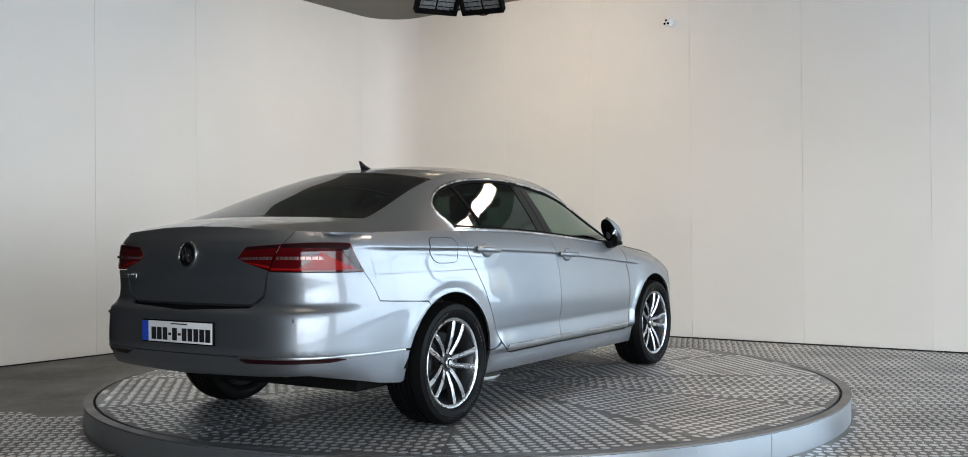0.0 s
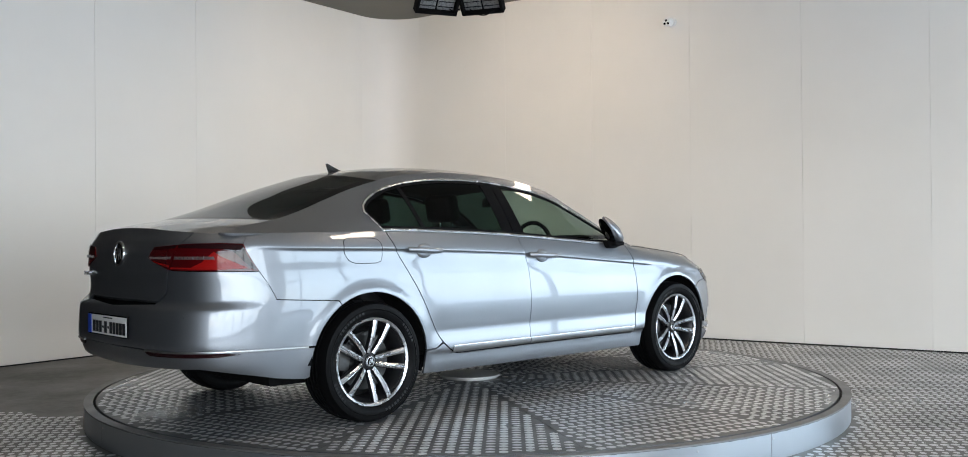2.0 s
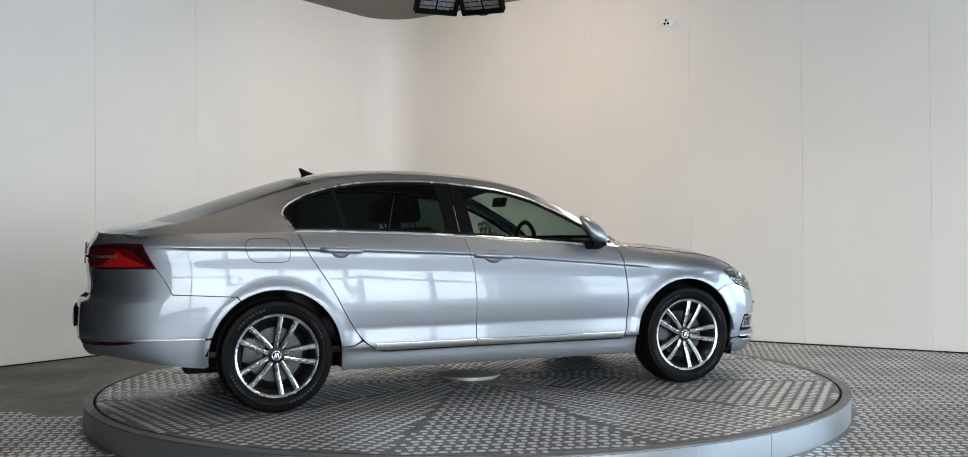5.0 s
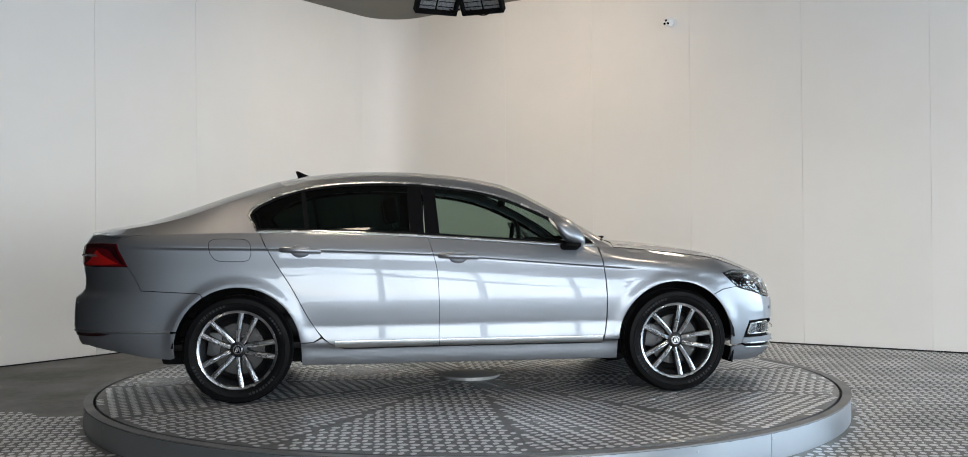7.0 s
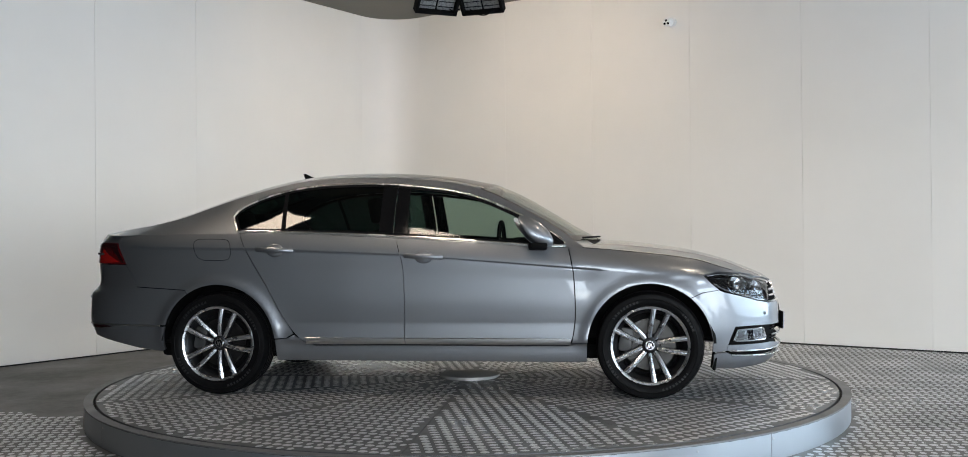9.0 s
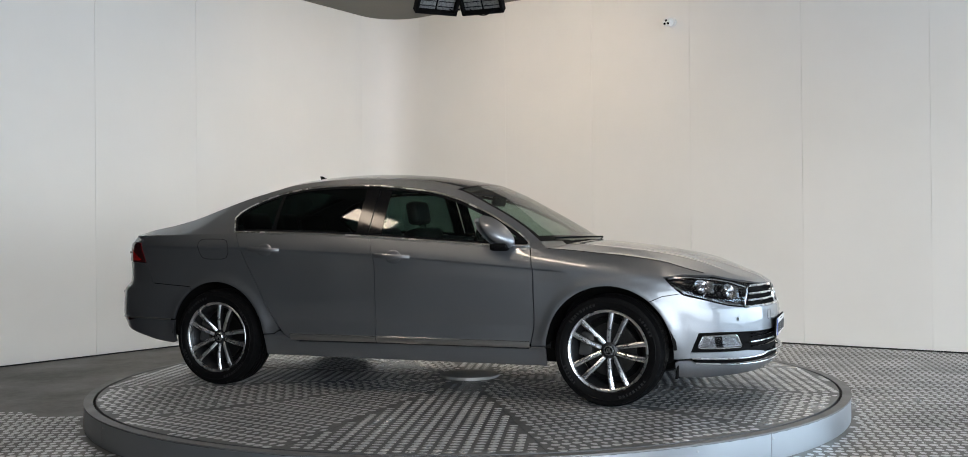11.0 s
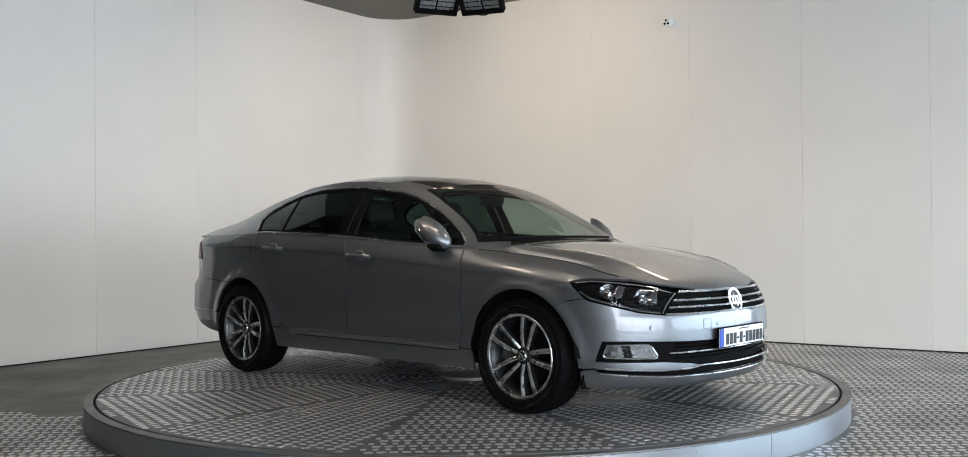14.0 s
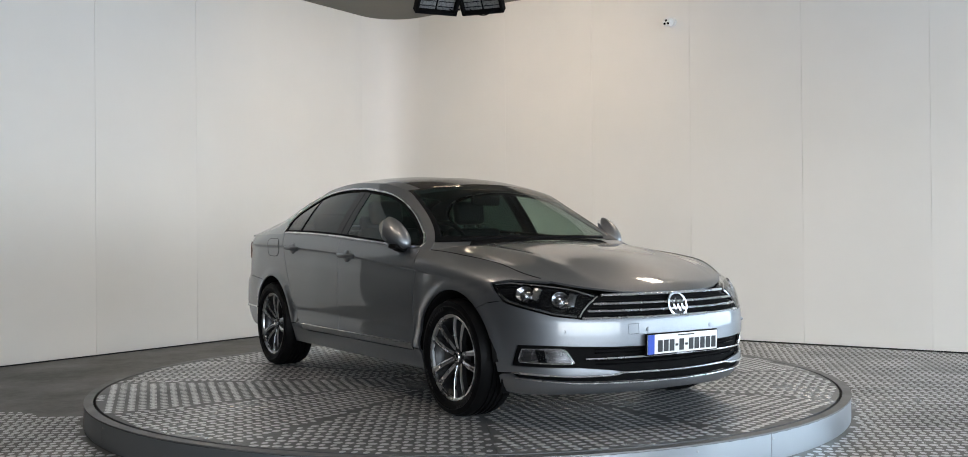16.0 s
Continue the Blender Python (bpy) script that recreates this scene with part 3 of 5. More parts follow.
def handle(parent, x, z, side):
    y = float(wall_at(S(x), z)[1])
    grip = []
    for t in np.linspace(-1, 1, 15):
        grip.append((x + t * .122, side * (y + .012 + .030 * (1 - t ** 4) * (1 - .25 * t * t)), z + .003 - .006 * t))
    h = part("door_handle", tube(grip, .0165, 10, flat=.7), PAINT, parent, "silver door handle")
    bowl = bmesh.new()
    bmesh.ops.create_uvsphere(bowl, u_segments=20, v_segments=12, radius=1)
    bmesh.ops.scale(bowl, vec=(.060, .014, .043), verts=bowl.verts)
    part("handle_bowl", bowl, PAINT, h, at=pose(x - .0, side * (y + .001), z))
    return h


def seat(name, x, y, m_label):
    s = new(name)
    part("seat_cushion", box(.50, .50, .16, pose(0, 0, .16, 0, -8, 0), .06, 4), SEAT_CLOTH, s)
    part("seat_backrest", box(.15, .49, .62, pose(-.27, 0, .50, 0, -16, 0), .06, 4), SEAT_CLOTH, s)
    part("headrest", box(.10, .26, .18, pose(-.385, 0, .925, 0, -10, 0), .045, 4), SEAT_CLOTH, s)
    for d in (-.06, .06):
        part("headrest_post", tube([(-.34, d, .78), (-.37, d, .88)], .006, 6), CHROME, s)
    s.matrix_local = pose(x, y, .28)
    return tagged(s, m_label)


def build_car():
    car = tagged(new("saloon_car"), "silver metallic four-door saloon car parked on a turntable", "car")
    rail = lambda x: np.array([x, float(RAIL_Y(x)), float(RAIL_Z(x))])
    wtop = lambda s: wall_at(s, Z_TOP(s))

    def along(a, b, f):
        return lambda t: f(a + (b - a) * t)

    def centre(xs, zs):
        f = pchip(xs, zs)
        return lambda x: np.array([x, 0.0, float(f(x))])

    def bow(e, c, p=2.0):
        """From an edge point e to a centre point c, flat at the centre."""
        e, c = np.array(e, float), np.array(c, float)

        def g(t):
            q = 1 - t
            k = q ** p
            return np.array([c[0] + (e[0] - c[0]) * k, e[1] * q, c[2] + (e[2] - c[2]) * k])
        return g

    screen_c = centre([.36, .549, .772, .906, 1.08], [1.388, 1.303, 1.172, 1.088, .995])
    roof_c = centre([-1.22, -1.02, -.75, -.571, -.347, -.123, .1, .36], [1.413, 1.447, 1.472, 1.476, 1.472, 1.459, 1.436, 1.388])
    back_c = centre([-2.08, -1.91, -1.69, -1.47, -1.22], [1.135, 1.188, 1.262, 1.336, 1.413])
    boot_c = centre([-2.38, -2.3, -2.2, -2.085], [1.083, 1.099, 1.117, 1.134])
    bonnet_c = centre([1.10, 1.22, 1.445, 1.67, 1.894, 2.1, 2.2, 2.252], [.990, .984, .960, .926, .870, .795, .750, .712])
    cowl = bow(rail(.93), screen_c(1.08))
    header = bow(rail(.30), screen_c(.36))
    rear_header = bow(rail(-1.12), roof_c(-1.22))
    back_foot = bow(rail(-1.90), back_c(-2.08))

    def split(P, i0, i1, j0, j1):
        return P[i0:i1 + 1, j0:j1 + 1]

    # windscreen: see-through middle with a black printed border
    P = with_normals(both(coons(along(.93, .30, rail), along(1.08, .36, screen_c), cowl, header, 29, 21)))
    nu, nv = P.shape[:2]
    ws = sheet("windscreen", split(P, 2, nu - 2, 1, nv - 2), GLASS, car, 0, "green-tinted windscreen glass")
    for nm, a in (("screen_border", (0, 2, 0, nv - 1)), ("screen_border", (nu - 2, nu - 1, 0, nv - 1)),
                  ("screen_border", (2, nu - 2, 0, 1)), ("screen_border", (2, nu - 2, nv - 2, nv - 1))):
        sheet(nm, split(P, *a), BLACK_GLOSS, ws, 0)
    # rear window
    P = with_normals(both(coons(along(-1.12, -1.90, rail), along(-1.22, -2.08, back_c), rear_header, back_foot, 29, 21)))
    rw = sheet("rear_window", split(P, 2, nu - 2, 2, nv - 3), GLASS_DARK, car, 0, "dark tinted rear window")
    for a in ((0, 2, 0, nv - 1), (nu - 2, nu - 1, 0, nv - 1), (2, nu - 2, 0, 2), (2, nu - 2, nv - 3, nv - 1)):
        sheet("screen_border", split(P, *a), BLACK_GLOSS, rw, 0)
    # roof with a dark glass panel in front
    P = with_normals(both(coons(along(.30, -1.12, rail), along(.36, -1.22, roof_c), header, rear_header, 49, 21, .006)))
    sheet("roof", split(P, 26, 48, 0, nv - 1), PAINT, car, .01)
    sheet("roof", split(P, 0, 26, 0, 3), PAINT, car, .01)
    sheet("roof", split(P, 0, 26, nv - 4, nv - 1), PAINT, car, .01)
    for a, b in ((0, 2), (2, 15), (15, 26)):
        Q = split(P, a, b, 3, nv - 4).copy()
        sheet("sunroof_panel", Q, BLACK_GLOSS, car, .004, "black panoramic glass roof panel")
    Q = P.copy()
    Q[..., 2] -= .035
    Q[..., 1] *= .96
    sheet("headliner", Q, TRIM_GREY, car, 0)
    # boot lid top
    P = with_normals(both(coons(along(-1.905, RAIL[0][0], rail), along(-2.085, -2.38, boot_c), bow(rail(-1.905), boot_c(-2.085)),
                   along(S(-2.33), S_END, wtop), 17, 25)))
    Q = P[..., :3].copy()
    Q[..., 2] -= .005
    sheet("boot_gutter", Q, PAINT, car, 0)
    sheet("boot_lid", split(P, 1, 16, 1, P.shape[1] - 2), PAINT, car, .012)
    for a in ((0, 1, 0, P.shape[1] - 1), (1, 16, 0, 1), (1, 16, P.shape[1] - 2, P.shape[1] - 1)):
        sheet("rear_deck_edge", split(P, *a), PAINT, car, .012)
    # bonnet
    sc = float(S(2.0))
    P = coons(along(S(1.0), sc, wtop), along(1.10, 2.252, bonnet_c), bow(wtop(S(1.0)), bonnet_c(1.10)), along(sc, 0.0, wtop), 49, 29, .006)
    u, v = np.linspace(0, 1, 49)[:, None], np.linspace(0, 1, 29)[None]
    P[..., 2] += .010 * np.exp(-((v - .30 - .12 * u) / .07) ** 2) * np.sin(np.pi * np.clip(u * 1.02, 0, 1)) ** .7 - .006 * np.exp(-((v - .14) / .07) ** 2) * np.sin(np.pi * u)
    P = with_normals(both(P))
    sheet("bonnet", P, PAINT, car, .012, "long silver bonnet with side creases")

    edge = along(.93, 1.0, rail)
    P = coons(edge, along(1.08, 1.10, lambda x: np.array([x, 0.0, .990])), cowl, bow(wtop(S(1.0)), bonnet_c(1.10)), 4, 21)
    P[..., 2] -= .003
    for a, b, mt in ((0, 6, PAINT), (6, 20, BLACK)):
        for flip in (-1, 1):
            Q = P[:, a:b + 1].copy()
            Q[..., 1] *= flip
            sheet("scuttle_panel", Q, mt, car, 0)
    shell_poly = [(0.0, .26), (0.0, float(Z_TOP(0)) - .02)] + [(float(s), float(Z_TOP(s)) - .02) for s in np.linspace(.05, S_END - .05, 90)] + \
        [(float(S_END), 1.06), (float(S_END), .36), (float(R(.7)), .40), (float(S(-1.83)), .34)] + flank(arc(XR, 178, 2, 30, .42)) + \
        flank([(-.95, .26), (.95, .26)]) + flank(arc(XF, 178, 0, 30, .42)) + [(float(S(1.9)), .26)]
    skin("inner_shell", shell_poly, LINER, car, lift=-.05, flange=0, mirror=True, grid=.06, gap=.05)

    for sd in (-1, 1):
        fd = skin("front_door", shrink(top_line(.893, -.214) + flank(DOOR_MID[1:]) + flank(DOOR_FRONT[::-1][:-1]), .002), PAINT, car, side=sd)
        rd = skin("rear_door", shrink(top_line(-.214, -1.262) + flank(DOOR_REAR[1:]) + flank(DOOR_MID[::-1][:-1]), .002), PAINT, car, side=sd)
        handle(car, -.025, .893, sd)
        handle(car, -1.01, .940, sd)
        skin("door_strip", flank([(.905, .372), (-.145, .372), (-.145, .338), (.905, .338)]), SATIN, fd, side=sd, lift=.005, flange=.005, grid=.03, label="satin aluminium door moulding")
        wall_line("strip_edge", flank([(.905, .374), (-.145, .374)]), .0028, CHROME, fd, sd, .006, .6)
        skin("door_strip", flank([(-.152, .372), (-.80, .372), (-.80, .338), (-.152, .338)]), SATIN, rd, side=sd, lift=.005, flange=.005, grid=.03, label="satin aluminium door moulding")
        wall_line("strip_edge", flank([(-.152, .374), (-.80, .374)]), .0028, CHROME, rd, sd, .006, .6)
        fender = top_line(2.05, .8985, 40) + flank([(x + .005, z) for x, z in DOOR_FRONT[1:-3]]) + flank([(.915, .349)]) + \
            flank(arc(XF, 177.6, 50, 40)) + flank([(1.72, .662), (1.83, .6775), (1.785, .712), (1.727, .770), (1.85, .787), (1.95, .7805), (2.04, .775)])
        skin("front_wing", fender, PAINT, car, side=sd)
        quarter = top_line(-1.264, -2.165, 24) + flank([(-2.185, .993), (-2.084, .852), (-2.03, .780), (-1.984, .707), (-1.617, .685)]) + \
            flank(arc(XR, 122, 5, 40)) + flank([(-.935, .372), (-.889, .402)]) + flank([(x - .004, z) for x, z in DOOR_REAR[::-1][6:]])
        qp = skin("rear_wing", quarter, PAINT, car, side=sd)
        flap = [(-1.565, 1.0), (-1.568, .965), (-1.558, .925), (-1.535, .893), (-1.50, .879), (-1.45, .877), (-1.36, .877), (-1.325, .885), (-1.312, .915),
                (-1.312, .95), (-1.318, .985), (-1.335, 1.008), (-1.37, 1.015), (-1.45, 1.017), (-1.54, 1.017)]
        if sd < 0:
            skin("fuel_flap", flank(flap), PAINT, qp, side=sd, lift=.0016, flange=.004, grid=.02)
            wall_line("flap_gap", flank(flap + flap[:1]), .0018, LINER, qp, sd, .0012, step_=.012)
        sill = flank([(1.006, .342), (.918, .342), (.893, .3255), (-.15, .3255), (-.743, .3205), (-.803, .3355), (-.882, .392), (-.932, .366),
                      (-1.009, .360), (-1.004, .225), (1.004, .225)])
        skin("sill", sill, PAINT, car, side=sd)

        # glasshouse side: pillars and roof rail with the window opening, glass, trim
        xs = np.linspace(.985, RAIL[0][0] + .004, 70)
        frame_poly = [(float(x), float(RAIL_Z(x))) for x in xs] + [(float(x), float(Z_TOP(S(x)))) for x in xs[::-1] if RAIL_Z(x) - Z_TOP(S(x)) > .004]
        sf = skin("side_frame", frame_poly, PAINT, car, side_at, side_normal, sd, .03, holes=[WINDOW], flange=.012)
        inner = shrink(WINDOW, .011)
        skin("window_trim", WINDOW, CHROME, sf, side_at, side_normal, sd, .02, .004, holes=[inner], flange=.012, label="thin chrome window surround")

        def cut(x0a, x0b, x1a, x1b, d):
            """The window opening between two slanting lines (x at z = 1.0 and at z = 1.4)."""
            q = shrink(WINDOW, d)
            lo = lambda z: x0a + (x0b - x0a) * (z - 1.0) / .4
            hi = lambda z: x1a + (x1b - x1a) * (z - 1.0) / .4
            dense = densify(q, .01)
            keep = [(min(max(x, lo(z)), hi(z)), z) for x, z in dense]
            out = [p_ for k, p_ in enumerate(keep) if dense[k][0] >= lo(dense[k][1]) - .012 and dense[k][0] <= hi(dense[k][1]) + .012]
            return out
        skin("door_glass", cut(-.135, -.16, .80, .80, .022), GLASS, fd, side_at, side_normal, sd, .05, -.004, flange=0, gap=.03, label="green-tinted door glass")
        skin("mirror_corner", cut(.795, .795, 1.2, 1.2, .017), BLACK, fd, side_at, side_normal, sd, .04, -.003, flange=0, gap=.03)
        skin("door_glass", cut(-.945, -1.005, -.325, -.34, .022), GLASS_DARK, rd, side_at, side_normal, sd, .05, -.004, flange=0, gap=.03, label="dark privacy door glass")
        skin("quarter_glass", cut(-2, -2, -.975, -1.03, .022), GLASS_DARK, qp, side_at, side_normal, sd, .05, -.004, flange=0, gap=.03, label="dark quarter glass")
        skin("pillar_cover", cut(-.325, -.34, -.235, -.245, .016), BLACK_GLOSS, rd, side_at, side_normal, sd, .05, -.001, flange=.006, gap=.03)
        skin("pillar_cover", cut(-.228, -.238, -.135, -.16, .016), BLACK_GLOSS, fd, side_at, side_normal, sd, .05, -.001, flange=.006, gap=.03)
        skin("glass_divider", cut(-.975, -1.03, -.945, -1.005, .016), BLACK, rd, side_at, side_normal, sd, .05, -.001, flange=.006, gap=.03)
        tq = np.array(densify(shrink(WINDOW, .006), .02))
        tp = side_at(tq[:, 0], tq[:, 1])
        tp[:, 1] = sd * (tp[:, 1] + .003)
        part("chrome_bead", tube(tp, .0056, 8, closed=True), BRIGHT_BAR, sf)
        ring = shrink(WINDOW, .0105)
        skin("window_seal", ring, BLACK, sf, side_at, side_normal, sd, .02, .000, holes=[shrink(WINDOW, .026)], flange=.008)
        mirror_unit(car, sd)

        # tail lamps: outer piece on the body, inner piece on the boot lid
        outer = [(float(R(.60)), .990), (float(R(.70)), .994), (float(S(-2.30)), .995), (float(S(-2.185)), .991), (float(S(-2.088)), .853),
                 (float(S(-2.25)), .855), (float(R(.70)), .857), (float(R(.545)), .862)]
        tl = skin("tail_lamp", outer, RED, car, side=sd, lift=.006, flange=.02, label="red tail lamp with light strips")
        skin("lamp_dark_top", [(float(R(.595)), .987), (float(R(.70)), .991), (float(S(-2.30)), .992), (float(S(-2.189)), .987), (float(S(-2.160)), .945),
                               (float(S(-2.30)), .968), (float(R(.60)), .972)], RED_DARK, tl, side=sd, lift=.0075, flange=.001)
        skin("lamp_bright_wedge", [(float(R(.76)), .955), (float(S(-2.29)), .930), (float(S(-2.15)), .868), (float(S(-2.28)), .863), (float(R(.66)), .865), (float(R(.72)), .900)],
             RED_BRIGHT, tl, side=sd, lift=.0075, flange=.001, grid=.02)
        skin("lamp_dark_tip", [(float(S(-2.24)), .962), (float(S(-2.166)), .945), (float(S(-2.100)), .862), (float(S(-2.13)), .866)], RED_DARK, tl, side=sd, lift=.0078, flange=.001, grid=.02)
        skin("lamp_strip", [(float(R(.585)), .931), (float(R(.76)), .930), (float(R(.765)), .915), (float(R(.58)), .916)], CLEAR_STRIP, tl, side=sd, lift=.008, flange=.001, grid=.02)
        skin("lamp_bright_band", [(float(R(.555)), .876), (float(R(.72)), .873), (float(R(.72)), .865), (float(R(.552)), .868)], RED_BRIGHT, tl, side=sd, lift=.0075, flange=.001, grid=.02)
        inner_l = [(float(R(.358)), .922), (float(R(.408)), .977), (float(R(.595)), .988), (float(R(.54)), .864), (float(R(.41)), .902)]
        tli = skin("boot_lamp", inner_l, RED, car, side=sd, lift=.008, flange=.02, label="red tail lamp on the boot lid")
        skin("lamp_strip", [(float(R(.375)), .927), (float(R(.565)), .931), (float(R(.56)), .916), (float(R(.372)), .917)], CLEAR_STRIP, tli, side=sd, lift=.010, flange=.001, grid=.02)
        skin("lamp_dark_top", [(float(R(.412)), .974), (float(R(.588)), .985), (float(R(.58)), .970), (float(R(.405)), .962)], RED_DARK, tli, side=sd, lift=.0095, flange=.001, grid=.02)
        skin("lamp_bright_band", [(float(R(.40)), .908), (float(R(.55)), .886), (float(R(.546)), .876), (float(R(.42)), .900)], RED_BRIGHT, tli, side=sd, lift=.0095, flange=.001, grid=.02)

        for host, ya, yb, n in ((tl, .60, .75, 8), (tli, .39, .55, 9)):
            for yy in np.linspace(ya, yb, n):
                wall_line("strip_divider", [(float(R(yy)), .917), (float(R(yy)), .930)], .0016, RED_DARK, host, sd, .0115, step_=.006)

        # headlamp: dark bowl, reflectors, light strip, clear cover
        lamp = [(float(S(1.731)), .767), (float(S(1.85)), .783), (float(S(1.95)), .776), (float(F(.74)), float(Z_TOP(F(.74))) - .006), (float(F(.64)), float(Z_TOP(F(.64))) - .005), (float(F(.55)), float(Z_TOP(F(.55))) - .005),
                (float(F(.50)), float(Z_TOP(F(.50))) - .005), (float(F(.59)), .588), (float(F(.70)), .604), (float(F(.79)), .637), (float(S(1.86)), .668), (float(S(1.79)), .71)]
        hl = skin("headlamp", shrink(lamp, .002), BLACK_GLOSS, car, side=sd, lift=-.035, flange=0, label="clear-covered headlamp with twin projectors")
        skin("lamp_cover", shrink(lamp, .002), GLASS_CLEAR, hl, side=sd, lift=.001, flange=0)
        for yy, zz, rr in ((.80, .705, .040), (.665, .675, .040)):
            s0 = float(F(yy))
            c = wall_at(s0, zz)
            n = wall_normal(s0, zz)
            n = n * (1 if n[0] > 0 else -1)
            mm = Matrix.Translation((c[0] - n[0] * .030, sd * (c[1] - n[1] * .030), zz)) @ Vector((n[0], sd * n[1], n[2])).to_track_quat("Y", "Z").to_matrix().to_4x4()
            part("projector", lathe([(.001, .012), (rr * .3, .016), (rr * .55, .010), (rr * .6, .004), (rr, .016), (rr * 1.12, .020), (rr * 1.15, -.01)], 28), REFLECTOR, hl, "chrome projector bowl", at=mm)
            part("lamp_bezel", box(rr * 1.1, .03, rr * 1.9, pose(sd * rr * 1.5, .0, 0, 0, 15 * sd, 0), .008), REFLECTOR, hl, at=mm)
        wall_line("day_light_strip", [(float(S(1.80)), .716), (float(S(1.865)), .678), (float(F(.79)), .647), (float(F(.70)), .614), (float(F(.60)), .598)], .006, REFLECTOR, hl, sd, -.008)
        wall_line("lamp_chrome", [(float(S(1.76)), .765), (float(S(1.86)), .775), (float(F(.74)), .757), (float(F(.64)), .739), (float(F(.52)), .703)], .004, CHROME, hl, sd, -.008)
        wall_line("lamp_chrome", [(float(F(.505)), .700), (float(F(.59)), .594)], .005, CHROME, hl, sd, -.004)

        # fog lamp in the lower opening
        fog = [(float(S(1.945)), .425), (float(F(.66)), .428), (float(F(.62)), .352), (float(F(.74)), .352), (float(S(1.915)), .356)]
        fg = skin("fog_lamp", fog, FOG_BOWL, car, side=sd, lift=-.012, flange=.01, grid=.02, label="bright fog lamp with chrome bezel")
        skin("fog_lens", shrink(fog, .012), GLASS_CLEAR, fg, side=sd, lift=-.006, flange=0)
        wall_line("fog_bezel", fog + fog[:1], .005, CHROME, fg, sd, -.010)
        skin("fog_divider", [(float(F(.775)), .424), (float(F(.745)), .424), (float(F(.735)), .356), (float(F(.765)), .356)], BLACK_GLOSS, fg, side=sd, lift=-.009, flange=.002, grid=.02)
        # rear reflector and skirt trim
        refl = [(float(R(.40)), .440), (float(R(.42)), .450), (float(R(.80)), .446), (float(R(.83)), .437), (float(R(.79)), .426), (float(R(.44)), .424)]
        skin("rear_reflector", refl, RED_DARK, car, side=sd, lift=.004, flange=.01, grid=.02, label="dark red rear reflector")
        wall_line("bumper_strip", [(float(R(.40)), .452), (float(R(.82)), .452), (float(S(-1.80)), .447)], .006, SATIN, car, sd, .003, .6)
        wall_line("bonnet_gap", top_line(1.0, 2.0, 30, -.001), .0028, LINER, car, sd, .0)

    # bumpers
    front = [(0.0, .583), (float(F(.455)), .583), (float(F(.575)), .581), (float(F(.70)), .598), (float(F(.79)), .631), (float(S(1.86)), .661),
             (float(S(1.83)), .6735), (float(S(1.72)), .657)] + flank(arc(XF, 49.3, -6, 24)) + flank([(1.80, .292), (1.865, .297), (1.875, .335), (1.92, .447)]) + \
            [(float(F(.75)), .449), (float(F(.45)), .439), (0.0, .434)]
    fb = skin("front_bumper", front, PAINT, car, mirror=True, label="silver front bumper")
    skin("lower_grille", [(0.0, .440), (float(F(.45)), .445), (float(F(.75)), .455), (float(S(1.915)), .452), (float(S(1.87)), .325), (float(F(.6)), .325), (float(F(.42)), .308), (0.0, .302)],
         BLACK, fb, mirror=True, lift=-.030, flange=0)
    skin("bumper_blade", [(0.0, .303), (float(F(.40)), .307), (float(F(.45)), .317), (float(F(.60)), .331), (float(S(1.875)), .333), (float(S(1.868)), .300), (float(F(.62)), .286), (float(F(.45)), .290), (float(F(.38)), .297), (0.0, .293)],
         PAINT, fb, mirror=True, lift=.003)
    skin("lower_intake", [(0.0, .300), (float(F(.40)), .303), (float(F(.62)), .292), (float(S(1.90)), .298), (float(S(1.90)), .262), (float(F(.6)), .245), (0.0, .240)],
         BLACK, fb, mirror=True, lift=-.025, flange=0)
    skin("front_lip", [(0.0, .247), (float(F(.6)), .252), (float(S(1.9)), .272), (float(S(1.865)), .288), (float(S(1.802)), .283), (float(S(1.787)), .272),
                       (float(S(1.79)), .188), (float(S(1.95)), .183), (float(F(.6)), .188), (0.0, .198)], PAINT, fb, mirror=True, lift=.003)
    for pts, r in (([(0.0, .383), (float(F(.57)), .379)], .005), ([(0.0, .299), (float(F(.38)), .303), (float(F(.44)), .292), (float(F(.62)), .288), (float(S(1.88)), .299)], .005),
                   ([(0.0, .247), (float(F(.6)), .252), (float(S(1.9)), .272)], .004)):
        wall_line("bumper_strip", pts, r, BRIGHT_BAR, fb, mirror=True, lift=.006)
    for yy in (.23, .66):
        for sd in (-1, 1):
            c = wall_at(F(yy), .52)
            part("parking_sensor", lathe([(.001, .004), (.009, .003), (.011, 0)], 16), PAINT, fb, at=Matrix.Translation((c[0], sd * c[1], .52)) @ pose(0, 0, 0, 0, 0, -90 - sd * 35 * (yy > .5)))
    eye = [(float(F(.285)), .502), (float(F(.285)), .556), (float(F(.345)), .552), (float(F(.345)), .500)]
    wall_line("tow_cover_gap", eye + eye[:1], .0009, LINER, fb, -1, .0006, step_=.012)
    for z0 in (.345, .362, .402, .420):
        wall_line("intake_slat", [(0.0, z0), (float(F(.52)), z0 + .002)], .004, BLACK_GLOSS, fb, mirror=True, lift=-.022, flat=2.0)
